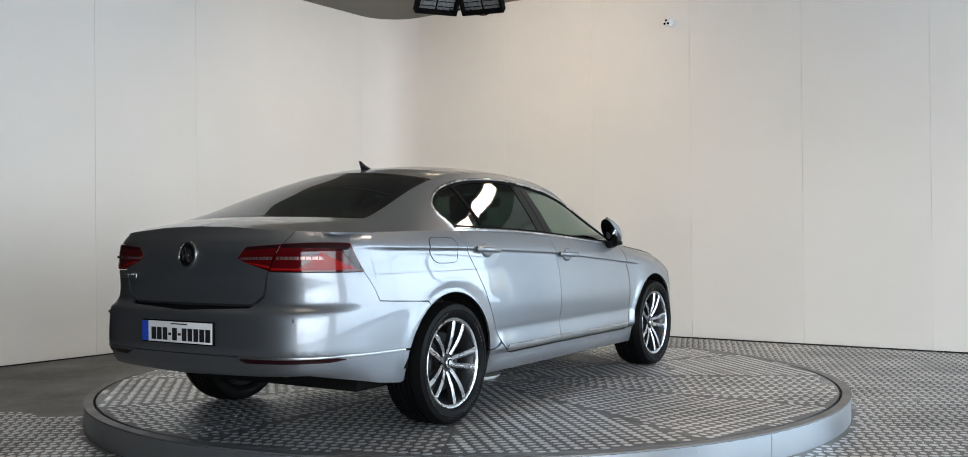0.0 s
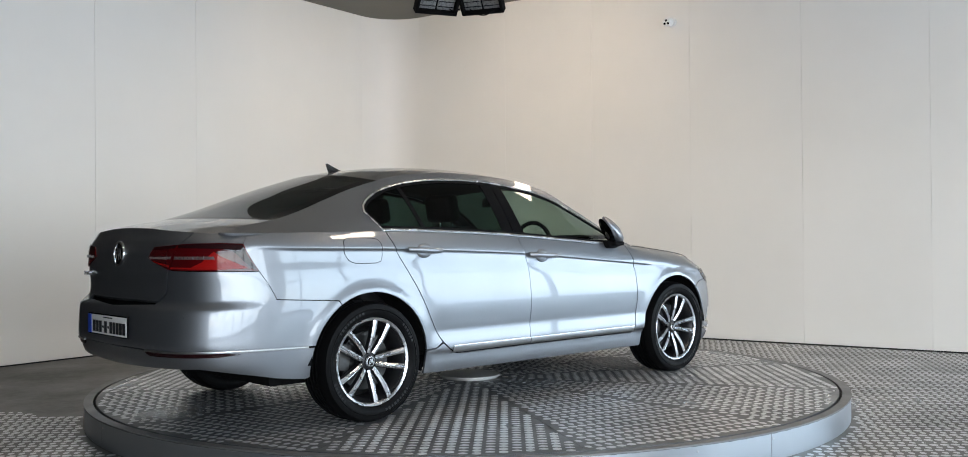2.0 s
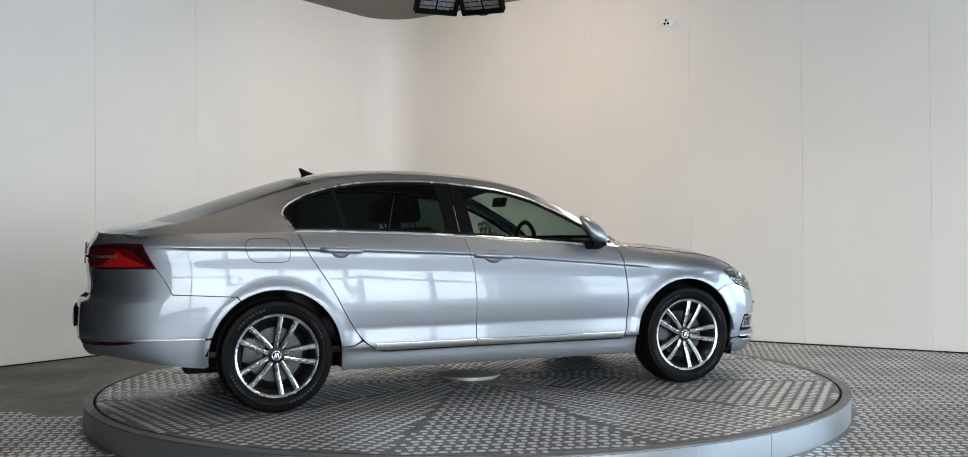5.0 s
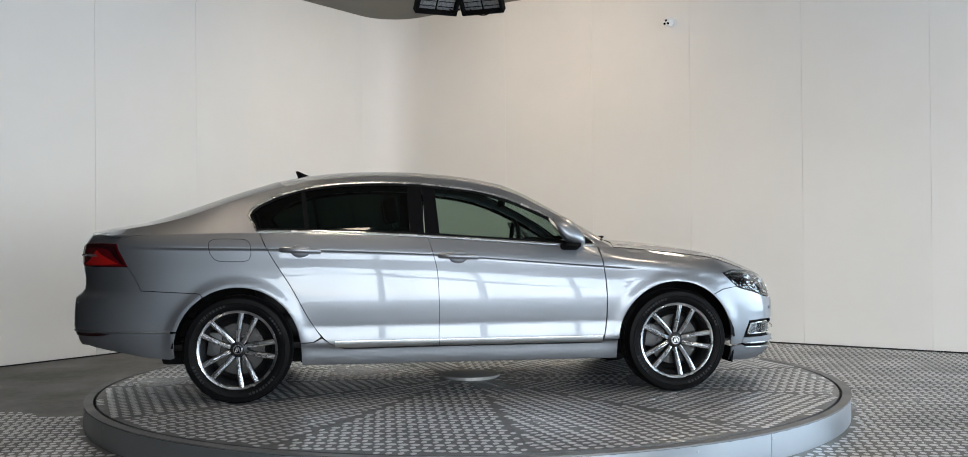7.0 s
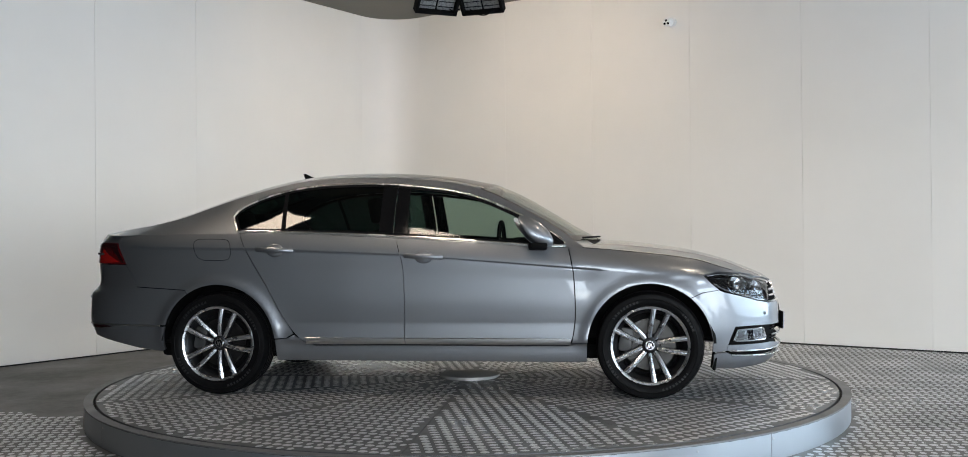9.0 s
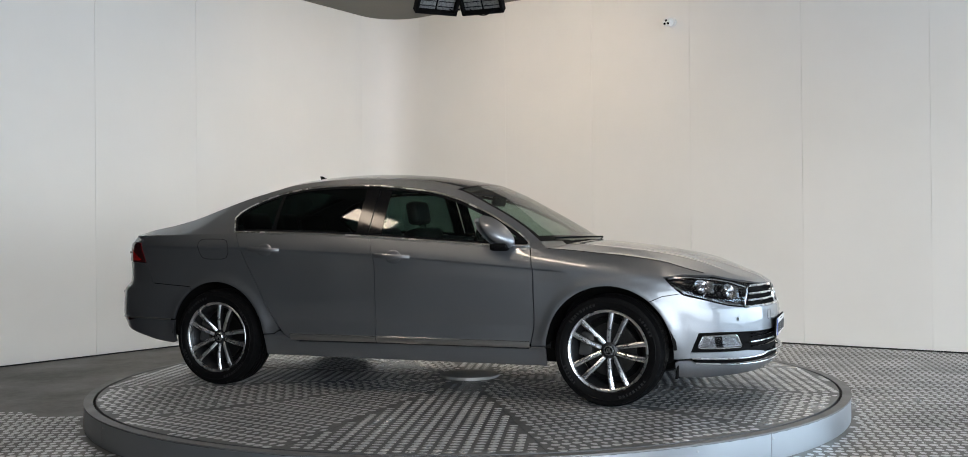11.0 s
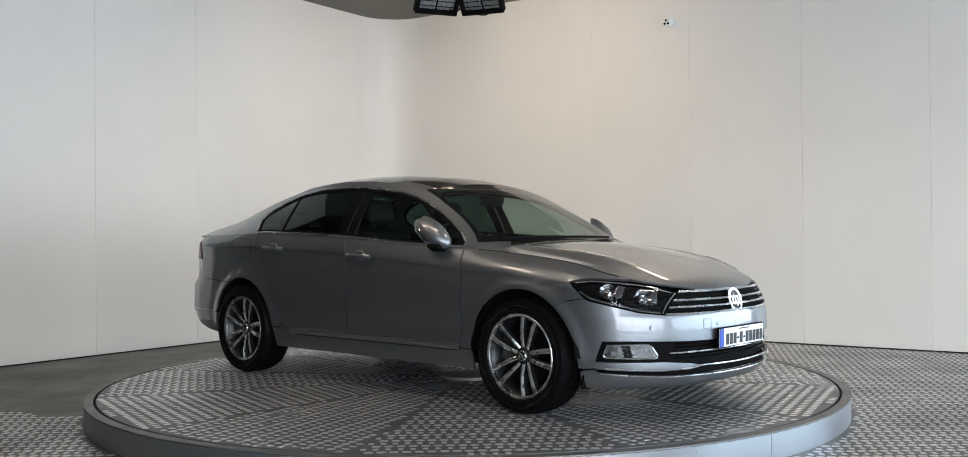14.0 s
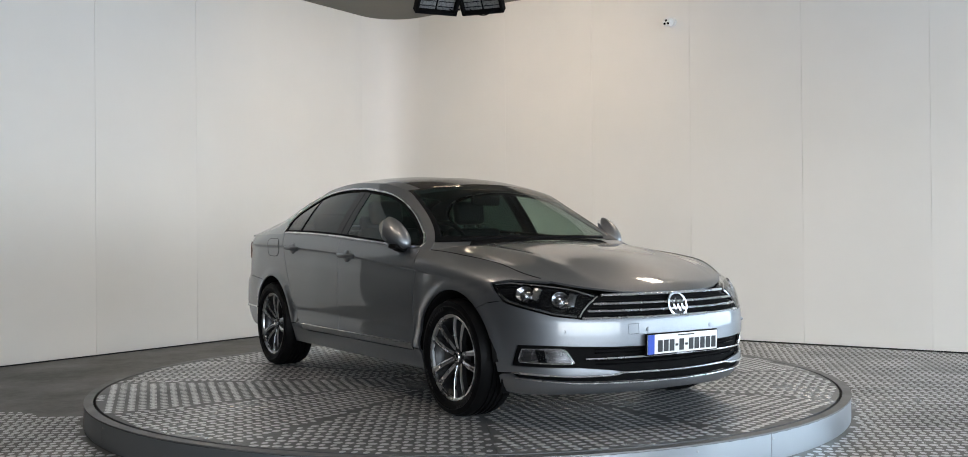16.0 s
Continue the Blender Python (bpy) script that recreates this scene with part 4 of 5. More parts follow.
    gr = skin("grille", [(0.0, .709), (float(F(.30)), .715), (float(F(.49)), float(Z_TOP(F(.49))) - .004), (float(F(.58)), .586), (0.0, .584)], BLACK, car, mirror=True, lift=-.03, flange=0, label="black grille with chrome bars")
    for z0, ye in ((.7065, .488), (.661, .515), (.624, .545), (.588, .575)):
        wall_line("grille_bar", [(0.0, z0), (float(F(ye)), z0 + .001)], .0066, BRIGHT_BAR, gr, mirror=True, lift=-.004, flat=1.2)
    for z0, ye in ((.679, .49), (.642, .52), (.606, .55)):
        wall_line("grille_slat", [(0.0, z0), (float(F(ye)), z0)], .005, BLACK, gr, mirror=True, lift=-.018, flat=2.0)
    badge(car, pose(2.262, 0, .640, 0, 0, -90) @ pose(0, 0, 0, 14, 0, 0), .070)
    plate_panel(car, 2.300, .441, 2, 1)

    rear = [(float(S_END), .666), (float(R(.43)), .684), (float(R(.50)), .735), (float(R(.535)), .858), (float(R(.70)), .853), (float(S(-2.25)), .851), (float(S(-2.088)), .849),
            (float(S(-2.034)), .780), (float(S(-1.987)), .702), (float(S(-1.62)), .680)] + flank(arc(XR, 123, 162, 24)) + \
           [(float(S(-1.80)), .452), (float(R(.82)), .457), (float(R(.4)), .457), (float(S_END), .457)]
    rb = skin("rear_bumper", rear, PAINT, car, mirror=True, label="silver rear bumper")
    skirt = [(float(S_END), .450), (float(R(.4)), .450), (float(R(.82)), .447), (float(S(-1.80)), .440)] + flank(arc(XR, 164, 187, 10)) + flank([(-1.80, .278), (-2.0, .298), (-2.2, .330)]) + \
            [(float(R(.72)), .365), (float(R(.5)), .358), (float(S_END), .345)]
    skin("rear_skirt", skirt, PAINT, rb, mirror=True, lift=-.002, flange=.02)
    skin("boot_face", [(float(S_END), .700), (float(R(.43)), .701), (float(R(.488)), .740), (float(R(.53)), .862), (float(R(.60)), .990), (float(R(.655)), float(Z_TOP(R(.655)))),
                       (float(R(.5)), float(Z_TOP(R(.5)))), (float(R(.25)), float(Z_TOP(R(.25)))), (float(S_END), float(Z_TOP(S_END)))], PAINT, car, mirror=True, lift=.002, flange=.02, label="silver boot lid face")
    for sd in (-1, 1):
        skin("rear_corner", [(float(R(.663)), float(Z_TOP(R(.663)))), (float(R(.608)), .994), (float(R(.70)), .998), (float(S(-2.30)), .999), (float(S(-2.187)), .995), (float(S(-2.165)), float(Z_TOP(S(-2.165)))),
                             (float(S(-2.25)), float(Z_TOP(S(-2.25)))), (float(R(.75)), float(Z_TOP(R(.75))))], PAINT, car, side=sd, lift=.001)
        c = wall_at(R(.68), .64)
        part("parking_sensor", lathe([(.001, .004), (.009, .003), (.011, 0)], 16), PAINT, rb, at=Matrix.Translation((c[0], sd * c[1], .63)) @ pose(0, 0, 0, 0, 0, 90 + sd * 30))
    badge(car, pose(-2.434, 0, .942, 0, 0, 90) @ pose(0, 0, 0, 4, 0, 0), .068)
    plate_panel(car, -2.500, .557, 0, -1)
    for k in range(6):
        part("letter_bar", box(.003, .014, .022, pose(-2.43, .52 - .022 * k, .828), .001), CHROME, car)

    # under and inside
    part("underbody", box(3.6, 1.30, .10, pose(-.1, 0, .27), .03), LINER, car)
    part("rear_underbody", box(.62, 1.2, .14, pose(-2.02, 0, .45), .05), LINER, car)
    part("silencer", box(.30, .9, .12, pose(-2.05, 0, .375), .05), STEEL, car)
    for x in (XF, XR):
        for sd in (-1, 1):
            bm = bmesh.new()
            rows = []
            for a in np.linspace(2, 178, 28):
                ca, sa = math.cos(radians(a)), math.sin(radians(a))
                rows.append([bm.verts.new((x + r * ca, sd * y, HUB + r * sa)) for r, y in ((.02, .56), (.405, .56), (.405, .872), (.388, .885))])
            for i in range(27):
                for j in range(3):
                    bm.faces.new((rows[i][j], rows[i + 1][j], rows[i + 1][j + 1], rows[i][j + 1]))
            part("wheel_housing", bm, LINER, car)
            part("mud_flap", box(.015, .18, .10 if x > 0 else .05, pose(x + (.40 if x > 0 else .392), sd * .75, .225 if x > 0 else .265, 0, 8, 0), .005), BLACK, car)
    w = wheel(car, XF, -1)
    for x, sd in ((XR, -1), (XF, 1), (XR, 1)):
        wheel(car, x, sd, w)
    part("cabin_floor", box(2.9, 1.5, .04, pose(-.45, 0, .34), .01), SEAT_CLOTH, car)
    dash = part("dashboard", box(.50, 1.42, .22, pose(.82, 0, .86, 0, 8, 0), .07, 4), BLACK, car)
    part("instrument_hood", box(.22, .40, .08, pose(.62, -.37, .965, 0, 6, 0), .035, 3), BLACK, dash)
    sw = part("steering_wheel", lathe([(.185 + .015 * math.cos(a), .015 * math.sin(a)) for a in np.linspace(0, 2 * math.pi, 11)[:-1]], 40, closed=True), BLACK, car,
              "black steering wheel", at=pose(.42, -.37, .93) @ pose(0, 0, 0, 0, -22, 90))
    part("wheel_boss", box(.16, .05, .12, None, .02), BLACK, sw)
    for a in (0, 180, 270):
        part("wheel_arm", box(.18, .02, .035, pose(.09 * math.cos(radians(a)), 0, .09 * math.sin(radians(a)), 0, -a, 0), .008), BLACK, sw)
    for y in (-.37, .37):
        s = seat("front_seat", -.05, y, "dark leather front seat with headrest")
        s.parent = car
    bench = new("rear_seat")
    bench.parent = car
    part("bench_cushion", box(.52, 1.36, .18, pose(-.95, 0, .47, 0, -6, 0), .06, 3), SEAT_CLOTH, bench)
    part("bench_backrest", box(.18, 1.34, .62, pose(-1.27, 0, .78, 0, -24, 0), .06, 3), SEAT_CLOTH, bench)
    for y in (-.40, 0, .40):
        part("headrest", box(.10, .26 if y else .22, .16, pose(-1.40, y, 1.125, 0, -12, 0), .045, 3), SEAT_CLOTH, bench)
    part("parcel_shelf", box(.62, 1.30, .02, pose(-1.70, 0, 1.04), .005), SEAT_CLOTH, car)
    part("interior_mirror", box(.03, .23, .07, pose(.38, 0, 1.27, 0, 12, 0), .02, 3), BLACK, car)
    # shark-fin aerial
    bm = bmesh.new()
    rows = []
    for t in np.linspace(0, 1, 9):
        zf = .075 * t
        x0, x1 = -.075 - .02 * t, .085 - .155 * t ** .8
        wd = .030 * (1 - t) ** .7 + .003
        rows.append([bm.verts.new((x0 + (x1 - x0) * u, wd * math.sin(math.pi * u) * s_, zf)) for u, s_ in
                     ((0, 0), (.25, 1), (.5, 1), (.8, 1), (1, 0), (.8, -1), (.5, -1), (.25, -1))])
    for i in range(8):
        for j in range(8):
            bm.faces.new((rows[i][j], rows[i][(j + 1) % 8], rows[i + 1][(j + 1) % 8], rows[i + 1][j]))
    bm.faces.new(rows[-1])
    part("roof_aerial", bm, BLACK_GLOSS, car, "black shark-fin roof aerial", at=pose(-1.02, 0, 1.441, 0, -9, 0) @ Matrix.Diagonal((.72, .8, .85, 1)))
    # wipers
    for y0, y1 in ((.55, -.05), (.0, -.58)):
        part("wiper", tube([(1.075 - .17 * (y / .74) ** 2 + .01, y, 1.012 - .010 * (y / .74) ** 2) for y in np.linspace(y0, y1, 10)], .007, 6), BLACK, car)
    return car


# ---- the place ----
CX, CY = -1.094, 6.444                 # where the two walls would meet
LDIR, RDIR = Vector((-.585, -.811)), Vector((.811, -.585))
HC = 4.15


def plain(name, verts, faces, mat, label="", kind="structure", thick=0.0):
    me = bpy.data.meshes.new(name)
    me.from_pydata(verts, [], faces)
    me.materials.append(mat)
    ob = new(name, me)
    return tagged(ob, label, "", "", kind)


WALL = wall_material()
CEIL = rough_var(material("grey_ceiling_board", (0.20, 0.19, 0.17), 0.85), 0.8, 0.9, 4)
FLOOR = tread_material("floor_tread_plate", (0.085, 0.080, 0.075), (0.185, 0.176, 0.168), 0.46)
FLOOR_BAR = tread_material("floor_tread_bars", (0.46, 0.462, 0.468), (0.76, 0.765, 0.775), 0.3)
DARKWALL = rough_var(material("dim_workshop_wall", (0.075, 0.064, 0.056), 0.8), 0.7, 0.9, 3)
FRAME = rough_var(material("white_window_frame", (0.75, 0.76, 0.77), 0.4), 0.35, 0.5, 8)
PANE = glass_material("window_pane", (0.93, 0.95, 0.95))
# near-black: the open ring gap, and shade painted at wall foot and kerb
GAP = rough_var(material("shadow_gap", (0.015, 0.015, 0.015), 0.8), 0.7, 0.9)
BOLT = rough_var(material("zinc_screw", (0.6, 0.6, 0.6), 0.35, 1.0), 0.3, 0.4)


# lengths of joint tape on each joint: foot, head, how far the foot has lifted
TAPE = {("wall_left", 0): [(.10, .62, .012), (.70, 1.0, .006), (1.15, 2.3, .003)], ("wall_left", 1): [(.1, .5, .004)],
        ("wall_right", 0): [(1.9, 3.95, .004)], ("wall_right", 1): [(3.2, 3.5, .006), (1.7, 2.1, .003)], ("wall_right", 2): [(1.4, 2.2, .003)],
        ("wall_right", 3): [(.03, .16, .03), (.2, 1.1, .004)], ("wall_right", 4): [(1.75, 2.2, .014), (.03, .14, .03), (.2, 1.0, .004)]}


def build_walls():
    """The white boarded corner: 1.25 m boards, a rounded corner between."""
    r = .55
    corner = []
    c0 = Vector((CX, CY)) + LDIR * r
    c1 = Vector((CX, CY)) + RDIR * r
    cen = Vector((CX, CY)) + LDIR * r + RDIR * r
    for k in range(13):
        a = k / 12 * math.pi / 2
        corner.append(cen - RDIR * r * math.cos(a) - LDIR * r * math.sin(a))
    for nm, d, other, n, start, first in (("wall_left", LDIR, RDIR, 3, c0, 2.736), ("wall_right", RDIR, LDIR, 6, c1, 1.396)):
        wall = tagged(new(nm), "white painted boarded wall with thin upright joints", "", "", "structure")
        length = first + 1.25 * (n - 1)
        core = [start - other * .02, start + d * length - other * .02, start + d * length - other * .18, start - other * .18]
        bm = bmesh.new()
        vs = [bm.verts.new((q.x, q.y, z)) for z in (0, HC) for q in core]
        for f in ((0, 1, 2, 3), (7, 6, 5, 4), (0, 4, 5, 1), (1, 5, 6, 2), (2, 6, 7, 3), (3, 7, 4, 0)):
            bm.faces.new([vs[i] for i in f])
        part("wall_core", bm, DARKWALL, wall, smooth=False)
        s = 0.0
        for k in range(n):
            w = first if k == 0 else 1.25
            ang = math.atan2(d.y, d.x)
            mid = start + d * (s + w / 2) - other * .010
            lead = .004 if k == 0 else 0.0
            mid = mid - d * (lead / 2)
            part("board", box(w - .0022 + lead, .02, HC - .016, None, .0012, 1), WALL, wall, at=pose(mid.x, mid.y, HC / 2 + .006, 0, 0, math.degrees(ang)))
            s += w
            if k < n - 1:
                for z0, z1, lift in TAPE[(nm, k)]:
                    q = start + d * s
                    bm = bmesh.new()
                    rows = [[bm.verts.new((x * .009 + .002 * math.sin(9 * t), .0012 + lift * (1 - t) ** 2 * (1 if x > 0 else .2), z0 + (z1 - z0) * t)) for x in (-1, -.3, .4, 1)]
                            for t in np.linspace(0, 1, 9)]
                    for a, b in zip(rows, rows[1:]):
                        for i in range(3):
                            bm.faces.new((a[i], a[i + 1], b[i + 1], b[i]))
                    part("joint_tape", bm, WALL, wall, at=pose(q.x, q.y, 0, 0, 0, math.degrees(ang) + (0 if nm == "wall_right" else 180)))
        base = start + d * (length / 2) - other * .012
        # near-black strip paints the shade in the slot under the boards
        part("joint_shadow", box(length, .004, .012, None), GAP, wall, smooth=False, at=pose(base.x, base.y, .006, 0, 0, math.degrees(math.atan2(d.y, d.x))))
    bm = bmesh.new()
    cols = []
    for q in corner:
        out = (q - cen).normalized()
        cols.append([bm.verts.new((q.x + out.x * t, q.y + out.y * t, z)) for t, z in ((0, .014), (0, HC - .002), (.16, HC - .002), (.16, .014))])
    for a, b in zip(cols, cols[1:]):
        for i in range(4):
            bm.faces.new((a[i], b[i], b[(i + 1) % 4], a[(i + 1) % 4]))
    wall = part("wall_corner", bm, WALL)
    tagged(wall, "rounded white corner between two boarded walls", "", "", "structure")


def build_room():
    c0 = Vector((CX, CY))
    lend, rend = c0 + LDIR * 11.9, c0 + RDIR * 8.0
    far = [(-14, -11), (10, -11), (10, 9), (-14, 9)]
    bm = bmesh.new()
    fl = [bm.verts.new((*q, 0)) for q in far]
    bm.faces.new(fl)
    me_floor = part("floor", bm, FLOOR, smooth=False)
    tagged(me_floor, "aluminium tread plate floor with worn raised bars", "", "", "structure")
    lim = lambda q: (np.hypot(q[:, 0], q[:, 1]) > 2.62) & (np.abs(q[:, 0]) < 7.0) & (q[:, 1] > -7.6) & \
        (((q - np.array([CX, CY])) @ np.array([RDIR.x, RDIR.y])) > .03) & (((q - np.array([CX, CY])) @ np.array([LDIR.x, LDIR.y])) > .03)
    worn = lambda q: lim(q) & ~((q[:, 0] < -1.2) & (q[:, 1] > -.45 + .10 * np.sin(q[:, 0] * 3.1) + .06 * np.sin(q[:, 0] * 9.7)))
    tread_bars("tread_relief", 0, 0, 0, worn, radians(0), FLOOR_BAR, me_floor, np.array([0.0, -.6]), 8.2)
    ce = box(24.2, 20.2, .2, pose(-2, -1, HC + .1))
    tagged(part("ceiling", ce, CEIL, smooth=False), "grey unlit ceiling", "", "", "structure")
    # plain walls that close the hall behind the camera
    tagged(part("wall_side", box(.2, 20.2, HC, pose(-14, -1, HC / 2)), DARKWALL, smooth=False), "plain dim hall wall", "", "", "structure")
    tagged(part("wall_behind", box(24.2, .2, HC, pose(-2, 9, HC / 2)), DARKWALL, smooth=False), "plain hall wall behind the boards", "", "", "structure")
    # two walls with wide glazed openings
    glazed_wall("wall_window_side", "window_1", pose(10, 0, 0, 0, 0, 90), -11, 9, -9.3, 3.3)
    glazed_wall("wall_window_back", "window_2", pose(0, -11, 0), -14, 10, -1.1, 9.5)
    yard = part("ground", box(300, 300, .1, pose(0, 0, -.062)), rough_var(material("yard_concrete", (.32, .32, .31), .8), .7, .9, 2), smooth=False)
    tagged(yard, "pale concrete yard outside", "", "", "structure")


def glazed_wall(name, wname, m, a, b, y0, y1):
    """A hall wall along its own x axis from a to b with a framed opening from y0 to y1."""
    zlo, zhi = .1, 3.5
    mid, wd = (y0 + y1) / 2, y1 - y0
    pieces = [box(y0 - a, .2, HC, pose((a + y0) / 2, 0, HC / 2)), box(b - y1, .2, HC, pose((b + y1) / 2, 0, HC / 2)),
              box(wd, .2, zlo, pose(mid, 0, zlo / 2)), box(wd, .2, HC - zhi, pose(mid, 0, (HC + zhi) / 2))]
    w = part(name, join(*pieces), DARKWALL, smooth=False, at=m)
    tagged(w, "hall wall with a wide glazed opening", "", "", "structure")
    win = tagged(new(wname), "wide glazed opening with white frames", "", "", "structure")
    n = 6
    for k in range(n + 1):
        part("window_post", box(.12, .10, zhi - zlo, pose(y0 + wd * k / n, 0, (zlo + zhi) / 2), .01), FRAME, win)
    for z in (zlo + .04, 2.2, zhi - .04):
        part("window_rail", box(wd, .09, .09, pose(mid, 0, z), .01), FRAME, win)
    for k in range(n):
        p_ = part("pane", box(wd / n - .12, .008, zhi - zlo - .08, pose(y0 + wd * (k + .5) / n, 0, (zlo + zhi) / 2)), PANE, win, smooth=False)
        p_.visible_shadow = False
    win.matrix_local = m


def flood_panel(m):
    """A small lit flood lamp on a short stem."""
    p_ = tagged(new("wall_washer"), "small lit flood lamp under the ceiling", "light")
    part("lamp_box", box(.56, .30, .10, pose(0, 0, .06), .02), BLACK, p_)
    part("lamp_glass", box(.52, .26, .012), LED_SPOT, p_, smooth=False)
    part("lamp_stem", tube([(0, 0, .10), (0, .10, .22)], .015, 8), BLACK, p_)
    p_.matrix_local = m
    return p_


LED_SPOT = material("lit_flood_glass", (.9, .9, .88), .5, 0, Emission_Color=(1, .87, .69, 1), Emission_Strength=22.0)


def led_panel(m):
    """A lit flood panel hung under the ceiling, tilted to the middle of the place."""
    p_ = tagged(new("ceiling_light"), "lit rectangular floodlight tilted towards the turntable", "light", "ceiling lights")
    part("light_frame", join(*[box(*a) for a in ((.72, .03, .06, pose(0, .165, 0)), (.72, .03, .06, pose(0, -.165, 0)), (.03, .30, .06, pose(.345, 0, 0)), (.03, .30, .06, pose(-.345, 0, 0)))]), FRAME, p_, smooth=False)
    part("diffuser", box(.66, .30, .02, pose(0, 0, -.005)), LED, p_, smooth=False)
    part("back_cover", box(.70, .34, .03, pose(0, 0, .035), .01), BLACK, p_)
    part("hanger", tube([(0, 0, .04), (0, .12, .32)], .014, 8), BLACK, p_)
    p_.matrix_local = m
    return p_


LED = material("lit_diffuser", (.9, .9, .88), .5, 0, Emission_Color=(1, .90, .76, 1), Emission_Strength=8.5)


def in_wedge(q, a0):
    r = np.hypot(q[:, 0], q[:, 1])
    a = (np.arctan2(q[:, 1], q[:, 0]) - a0) % (2 * math.pi)
    edge = np.minimum(a, radians(30) - a) * r
    return (a < radians(30)) & (edge > .018) & (r > .235) & (r < 2.50)


def tread_bars(name, lo, hi, mid, keep, turn, mat, parent, centre=None, reach=None):
    """Raised lens-shaped bars in staggered rows, every second row across."""
    pu, pv = .060, .128
    R_ = reach or 2.7
    n, m = int(R_ / pu) + 2, int(R_ / pv) + 2
    i, j = np.meshgrid(np.arange(-n, n + 1), np.arange(-m, m + 1))
    A = np.stack([(i + .5 * (j % 2)) * pu, j * pv], -1).reshape(-1, 2)
    B = A + np.array([pu / 2, pv / 2])
    c, s = math.cos(turn), math.sin(turn)
    rot = np.array([[c, -s], [s, c]])
    lens = [(-.5, 0, 0), (-.25, -.40, 0), (.25, -.40, 0), (.5, 0, 0), (.25, .40, 0), (-.25, .40, 0), (-.26, 0, 1), (.26, 0, 1), (0, -.16, 1), (0, .16, 1)]
    tris = [(0, 1, 6), (1, 8, 6), (1, 2, 8), (2, 7, 8), (2, 3, 7), (3, 4, 7), (4, 9, 7), (4, 5, 9), (5, 6, 9), (5, 0, 6), (6, 8, 9), (8, 7, 9)]
    V, T = [], []
    for pts, L, W in ((A, .054, .054), (B, .034, .058)):
        q = pts @ rot.T
        if centre is not None:
            q = q + centre
        q = q[keep(q)]
        shape = np.array([(a * L, b * W, h * .0032) for a, b, h in lens])
        flat = shape[:, :2] @ rot.T
        base = sum(len(v) for v in V)
        V.append(np.concatenate([(q[:, None, :] + flat[None]), np.broadcast_to(shape[None, :, 2:], (len(q), len(lens), 1))], 2).reshape(-1, 3))
        T.append((np.array(tris)[None] + (np.arange(len(q)) * len(lens))[:, None, None] + base).reshape(-1, 3))
    V, T = np.concatenate(V), np.concatenate(T)
    me = bpy.data.meshes.new(name)
    me.from_pydata(V.tolist(), [], T.tolist())
    me.materials.append(mat)
    me.shade_smooth()
    ob = new(name, me)
    ob.parent = parent
    tagged(ob, "raised worn tread bars", "", "", "stuff")
    return ob


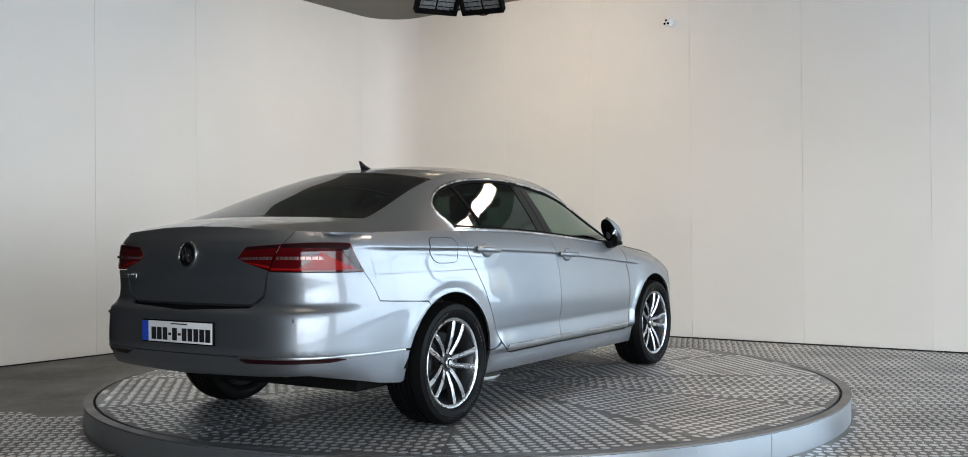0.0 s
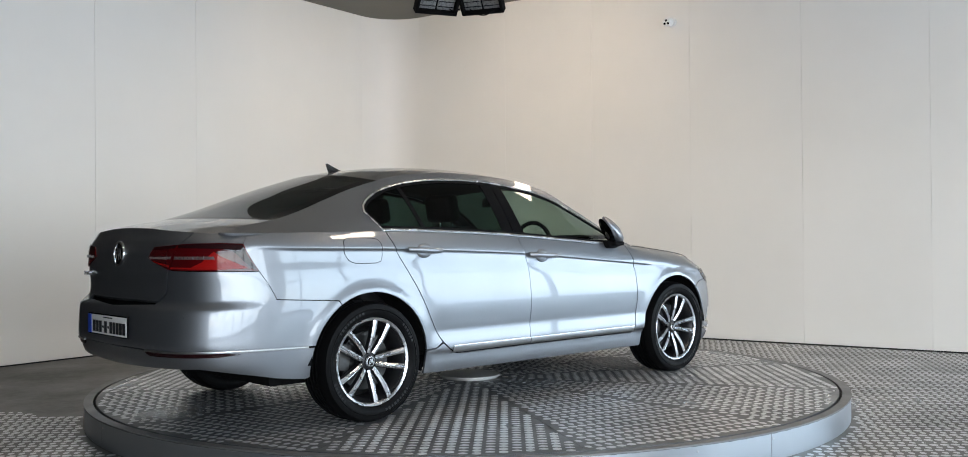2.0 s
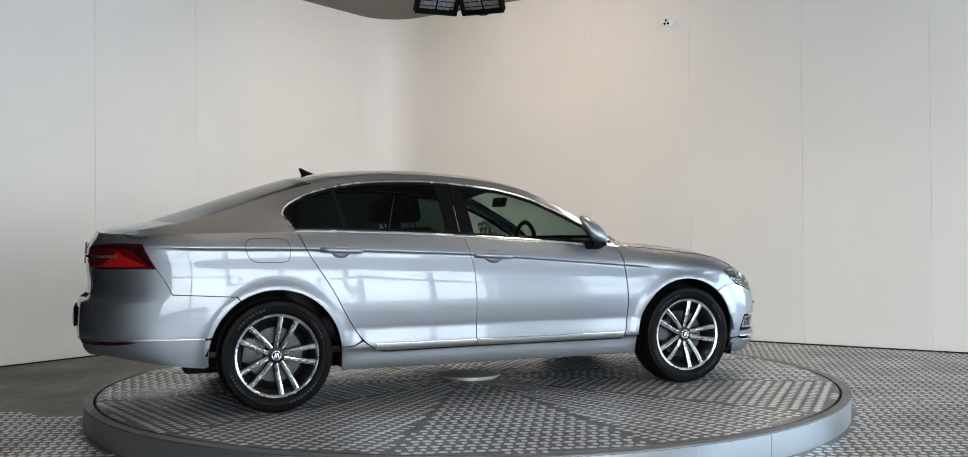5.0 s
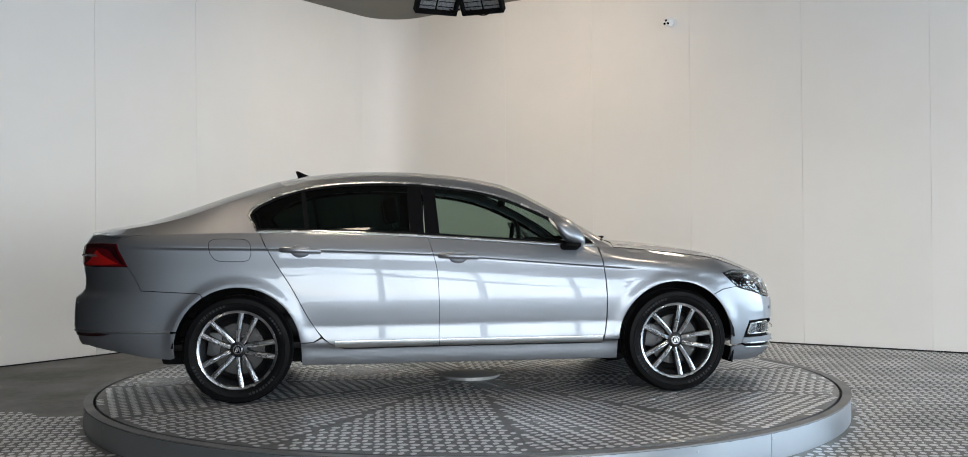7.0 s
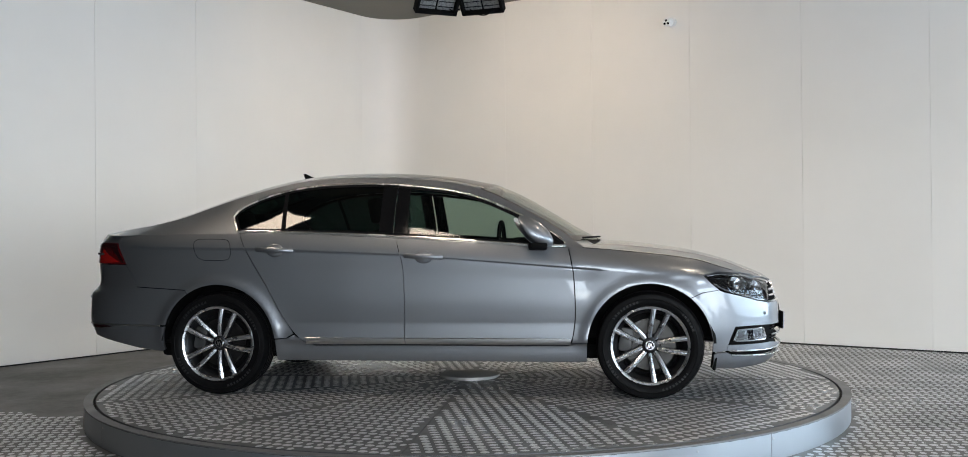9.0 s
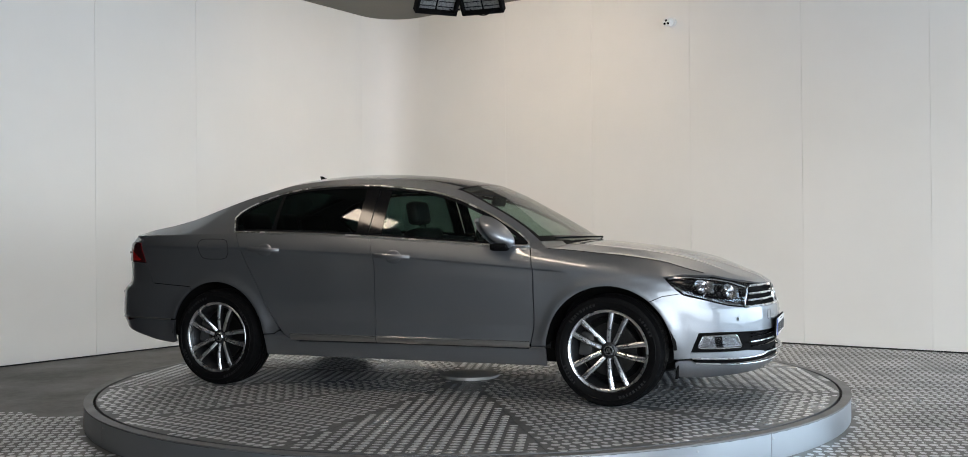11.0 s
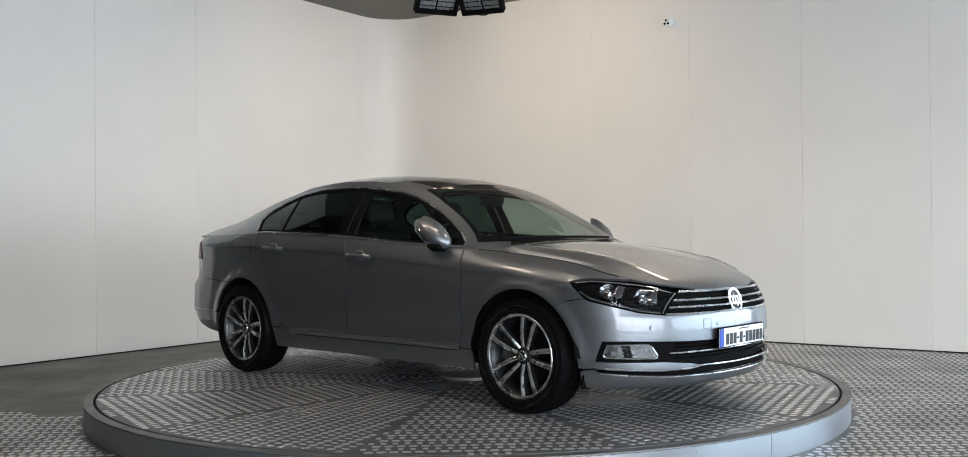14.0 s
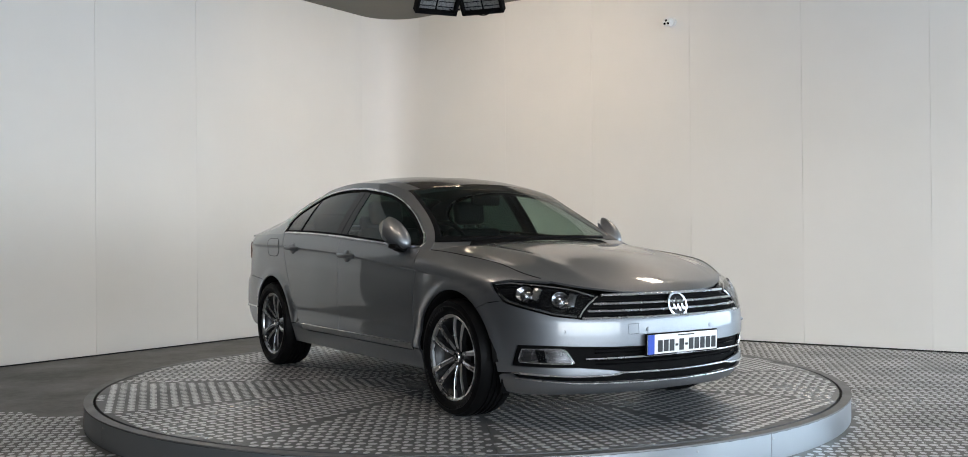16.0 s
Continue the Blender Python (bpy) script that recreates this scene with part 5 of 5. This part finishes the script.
def build_turntable():
    """Fixed steel kerb ring; the turning deck of twelve tread plates with a round centre cover."""
    ring = tagged(new("turntable_kerb"), "galvanised steel kerb ring around a vehicle turntable", "turntable")
    RO, RI = 2.592, 2.540
    n = 8
    for k in range(n):
        a0, a1 = radians(-53.2 + 360 / n * k) + .0006, radians(-53.2 + 360 / n * (k + 1)) - .0006
        bm = bmesh.new()
        rows = []
        for t in np.linspace(a0, a1, 25):
            c, s = math.cos(t), math.sin(t)
            rows.append([bm.verts.new((r * c, r * s, z)) for r, z in ((RO, 0.0), (RO, DECK - .012))])
        for a, b in zip(rows, rows[1:]):
            bm.faces.new((a[0], b[0], b[1], a[1]))
        sk = part("kerb_skirt", bm, GALVANISED, ring, "pale galvanised steel skirt panel")
        for t in (a0 + .006, a1 - .2):
            part("screw", lathe([(.001, .004), (.004, .0035), (.006, 0)], 10), BOLT, sk, at=pose(RO * math.cos(t), RO * math.sin(t), .112, 0, 0, math.degrees(t) - 90))
    part("kerb_top", lathe([(RO + .004, DECK - .010), (RO + .004, DECK - .001), (RI, DECK - .001), (RI, DECK - .03)], 144, "Z"), KERB, ring, "dull grey steel kerb top")
    # thin near-black band paints the shade below the kerb top's edge
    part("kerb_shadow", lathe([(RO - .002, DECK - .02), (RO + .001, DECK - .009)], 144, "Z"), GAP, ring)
    part("ring_gap", lathe([(RI, DECK - .030), (2.50, DECK - .030)], 144, "Z"), GAP, ring)
    deck = tagged(new("turntable_deck"), "round turning deck of wedge-shaped aluminium tread plates", "turntable")
    for k in range(12):
        a0 = radians(30 * k + .7)
        bm = bmesh.new()
        pts = [(r * math.cos(a), r * math.sin(a)) for r, a in [(.15, a0 + .008)] + [(2.522, a) for a in np.linspace(a0 + .0006, a0 + radians(30) - .0006, 14)] + [(.15, a0 + radians(30) - .008)]]
        top = [bm.verts.new((x, y, 0)) for x, y in pts]
        bot = [bm.verts.new((x, y, -.03)) for x, y in pts]
        bm.faces.new(top)
        for i in range(len(pts)):
            j = (i + 1) % len(pts)
            bm.faces.new((top[i], bot[i], bot[j], top[j]))
        pl = part("tread_plate", bm, DECK_PLATE, deck, smooth=False)
        mid = a0 + radians(15)
        tread_bars("tread_relief", 0.16, 2.55, mid, lambda q, a=a0: in_wedge(q, a), mid + (0 if k % 2 else math.pi / 2), DECK_BAR, pl)
    part("centre_cover", lathe([(.001, .030), (.19, .029), (.217, .024), (.219, .012), (.20, .010), (.20, 0)], 64, "Z"), COVER, deck, "round steel centre cover")
    deck.matrix_local = pose(0, 0, DECK)
    return deck


KERB = rough_var(material("dull_steel", (0.20, 0.20, 0.20), 0.5, 0.7), 0.4, 0.6, 5)
COVER = rough_var(material("cover_steel", (0.36, 0.355, 0.34), 0.55, 0.6), 0.48, 0.65, 8)
DECK_PLATE = tread_material("deck_tread_plate", (0.10, 0.101, 0.103), (0.21, 0.212, 0.215), 0.42)
DECK_BAR = tread_material("deck_tread_bars", (0.56, 0.565, 0.575), (0.86, 0.87, 0.88), 0.28)


def build_floodlight():
    """Black twin floodlight under the ceiling with looped cables."""
    fl = tagged(new("floodlight"), "black twin floodlight hanging under the ceiling", "floodlight")
    for sx, rz in ((-1, 22), (1, -20)):
        body = part("lamp_housing", join(box(.44, .10, .03, pose(0, 0, -.17), .006), box(.44, .10, .03, pose(0, 0, .17), .006), box(.03, .10, .34, pose(-.205, 0, 0), .006),
                    box(.03, .10, .34, pose(.205, 0, 0), .006), box(.42, .02, .34, pose(0, .04, 0))), BLACK, fl, at=pose(sx * .205, -.02, 0, 40, 0, rz))
        for k in range(2):
            part("lamp_window", box(.175, .01, .29, pose(-.097 + .194 * k, .0, 0), .003), LAMPWIN, body)
            for i in range(5):
                part("lamp_rib", box(.165, .008, .006, pose(-.097 + .194 * k, -.008, -.11 + .055 * i)), BLACK, body, smooth=False)
    for x0, x1, sag in ((-.10, .0, .03), (.10, .36, .075)):
        part("cable", tube([(x0 + (x1 - x0) * t, -.03 - .05 * math.sin(math.pi * t), -.135 - sag * math.sin(math.pi * t)) for t in np.linspace(0, 1, 14)], .006, 6), BLACK, fl)
    part("bracket", box(.06, .06, .5, pose(0, .05, .3), .006), BLACK, fl)
    return fl


LAMPWIN = rough_var(material("unlit_led_array", (0.22, 0.23, 0.24), 0.3, 0.3), 0.2, 0.4, 60)


def build_camera_unit(m):
    """Small white wall camera."""
    c = tagged(new("security_camera"), "small white security camera fixed to the wall", "security camera")
    WHITE = rough_var(material("white_camera_plastic", (.75, .75, .75), .35), .3, .45, 20)
    part("base", lathe([(.001, 0), (.045, 0), (.045, .03), (.001, .03)], 24), WHITE, c)
    body = part("barrel", lathe([(.001, .180), (.044, .180), (.048, .174), (.048, .07), (.026, .050), (.001, .04)], 28), WHITE, c, at=pose(0, .03, 0, -12, 0, 3))
    for dx, dz in ((0, .021), (-.020, -.013), (.020, -.013)):
        part("lens", lathe([(.001, .183), (.011, .1825), (.015, .179)], 14), BLACK_GLOSS, body, at=pose(dx, 0, dz))
    part("bracket", box(.02, .03, .05, pose(.0, .06, -.045), .004), WHITE, c)
    c.matrix_local = m
    return c


build_walls()
build_room()
for lx, ly in ((2.6, 1.6), (2.4, -1.8), (-.72, -2.4), (-2.35, -1.2)):
    led_panel(pose(lx, ly, 3.88, 0, 0, math.degrees(math.atan2(ly, lx)) + 90) @ pose(0, 0, 0, 38, 0, 0))
flood_panel(pose(-.05, 2.75, HC - .14, 42, 0, -14))
car = build_car()
deck = build_turntable()
flood = build_floodlight()
flood.matrix_local = pose(-.07, 2.6, 3.565)
build_camera_unit(pose(2.352, 3.958, 3.591, 0, 0, 144))


def motions():
    turn = [(t, 56.06 - 7.138 * t + 0.0060 * (t - 8) ** 2) for t in range(17)]
    walk(car, [(t, pose(0, 0, DECK, 0, 0, a) @ pose(-.1375, -.0065, 0)) for t, a in turn])
    walk(deck, [(t, pose(0, 0, DECK, 0, 0, a)) for t, a in turn])


motions()
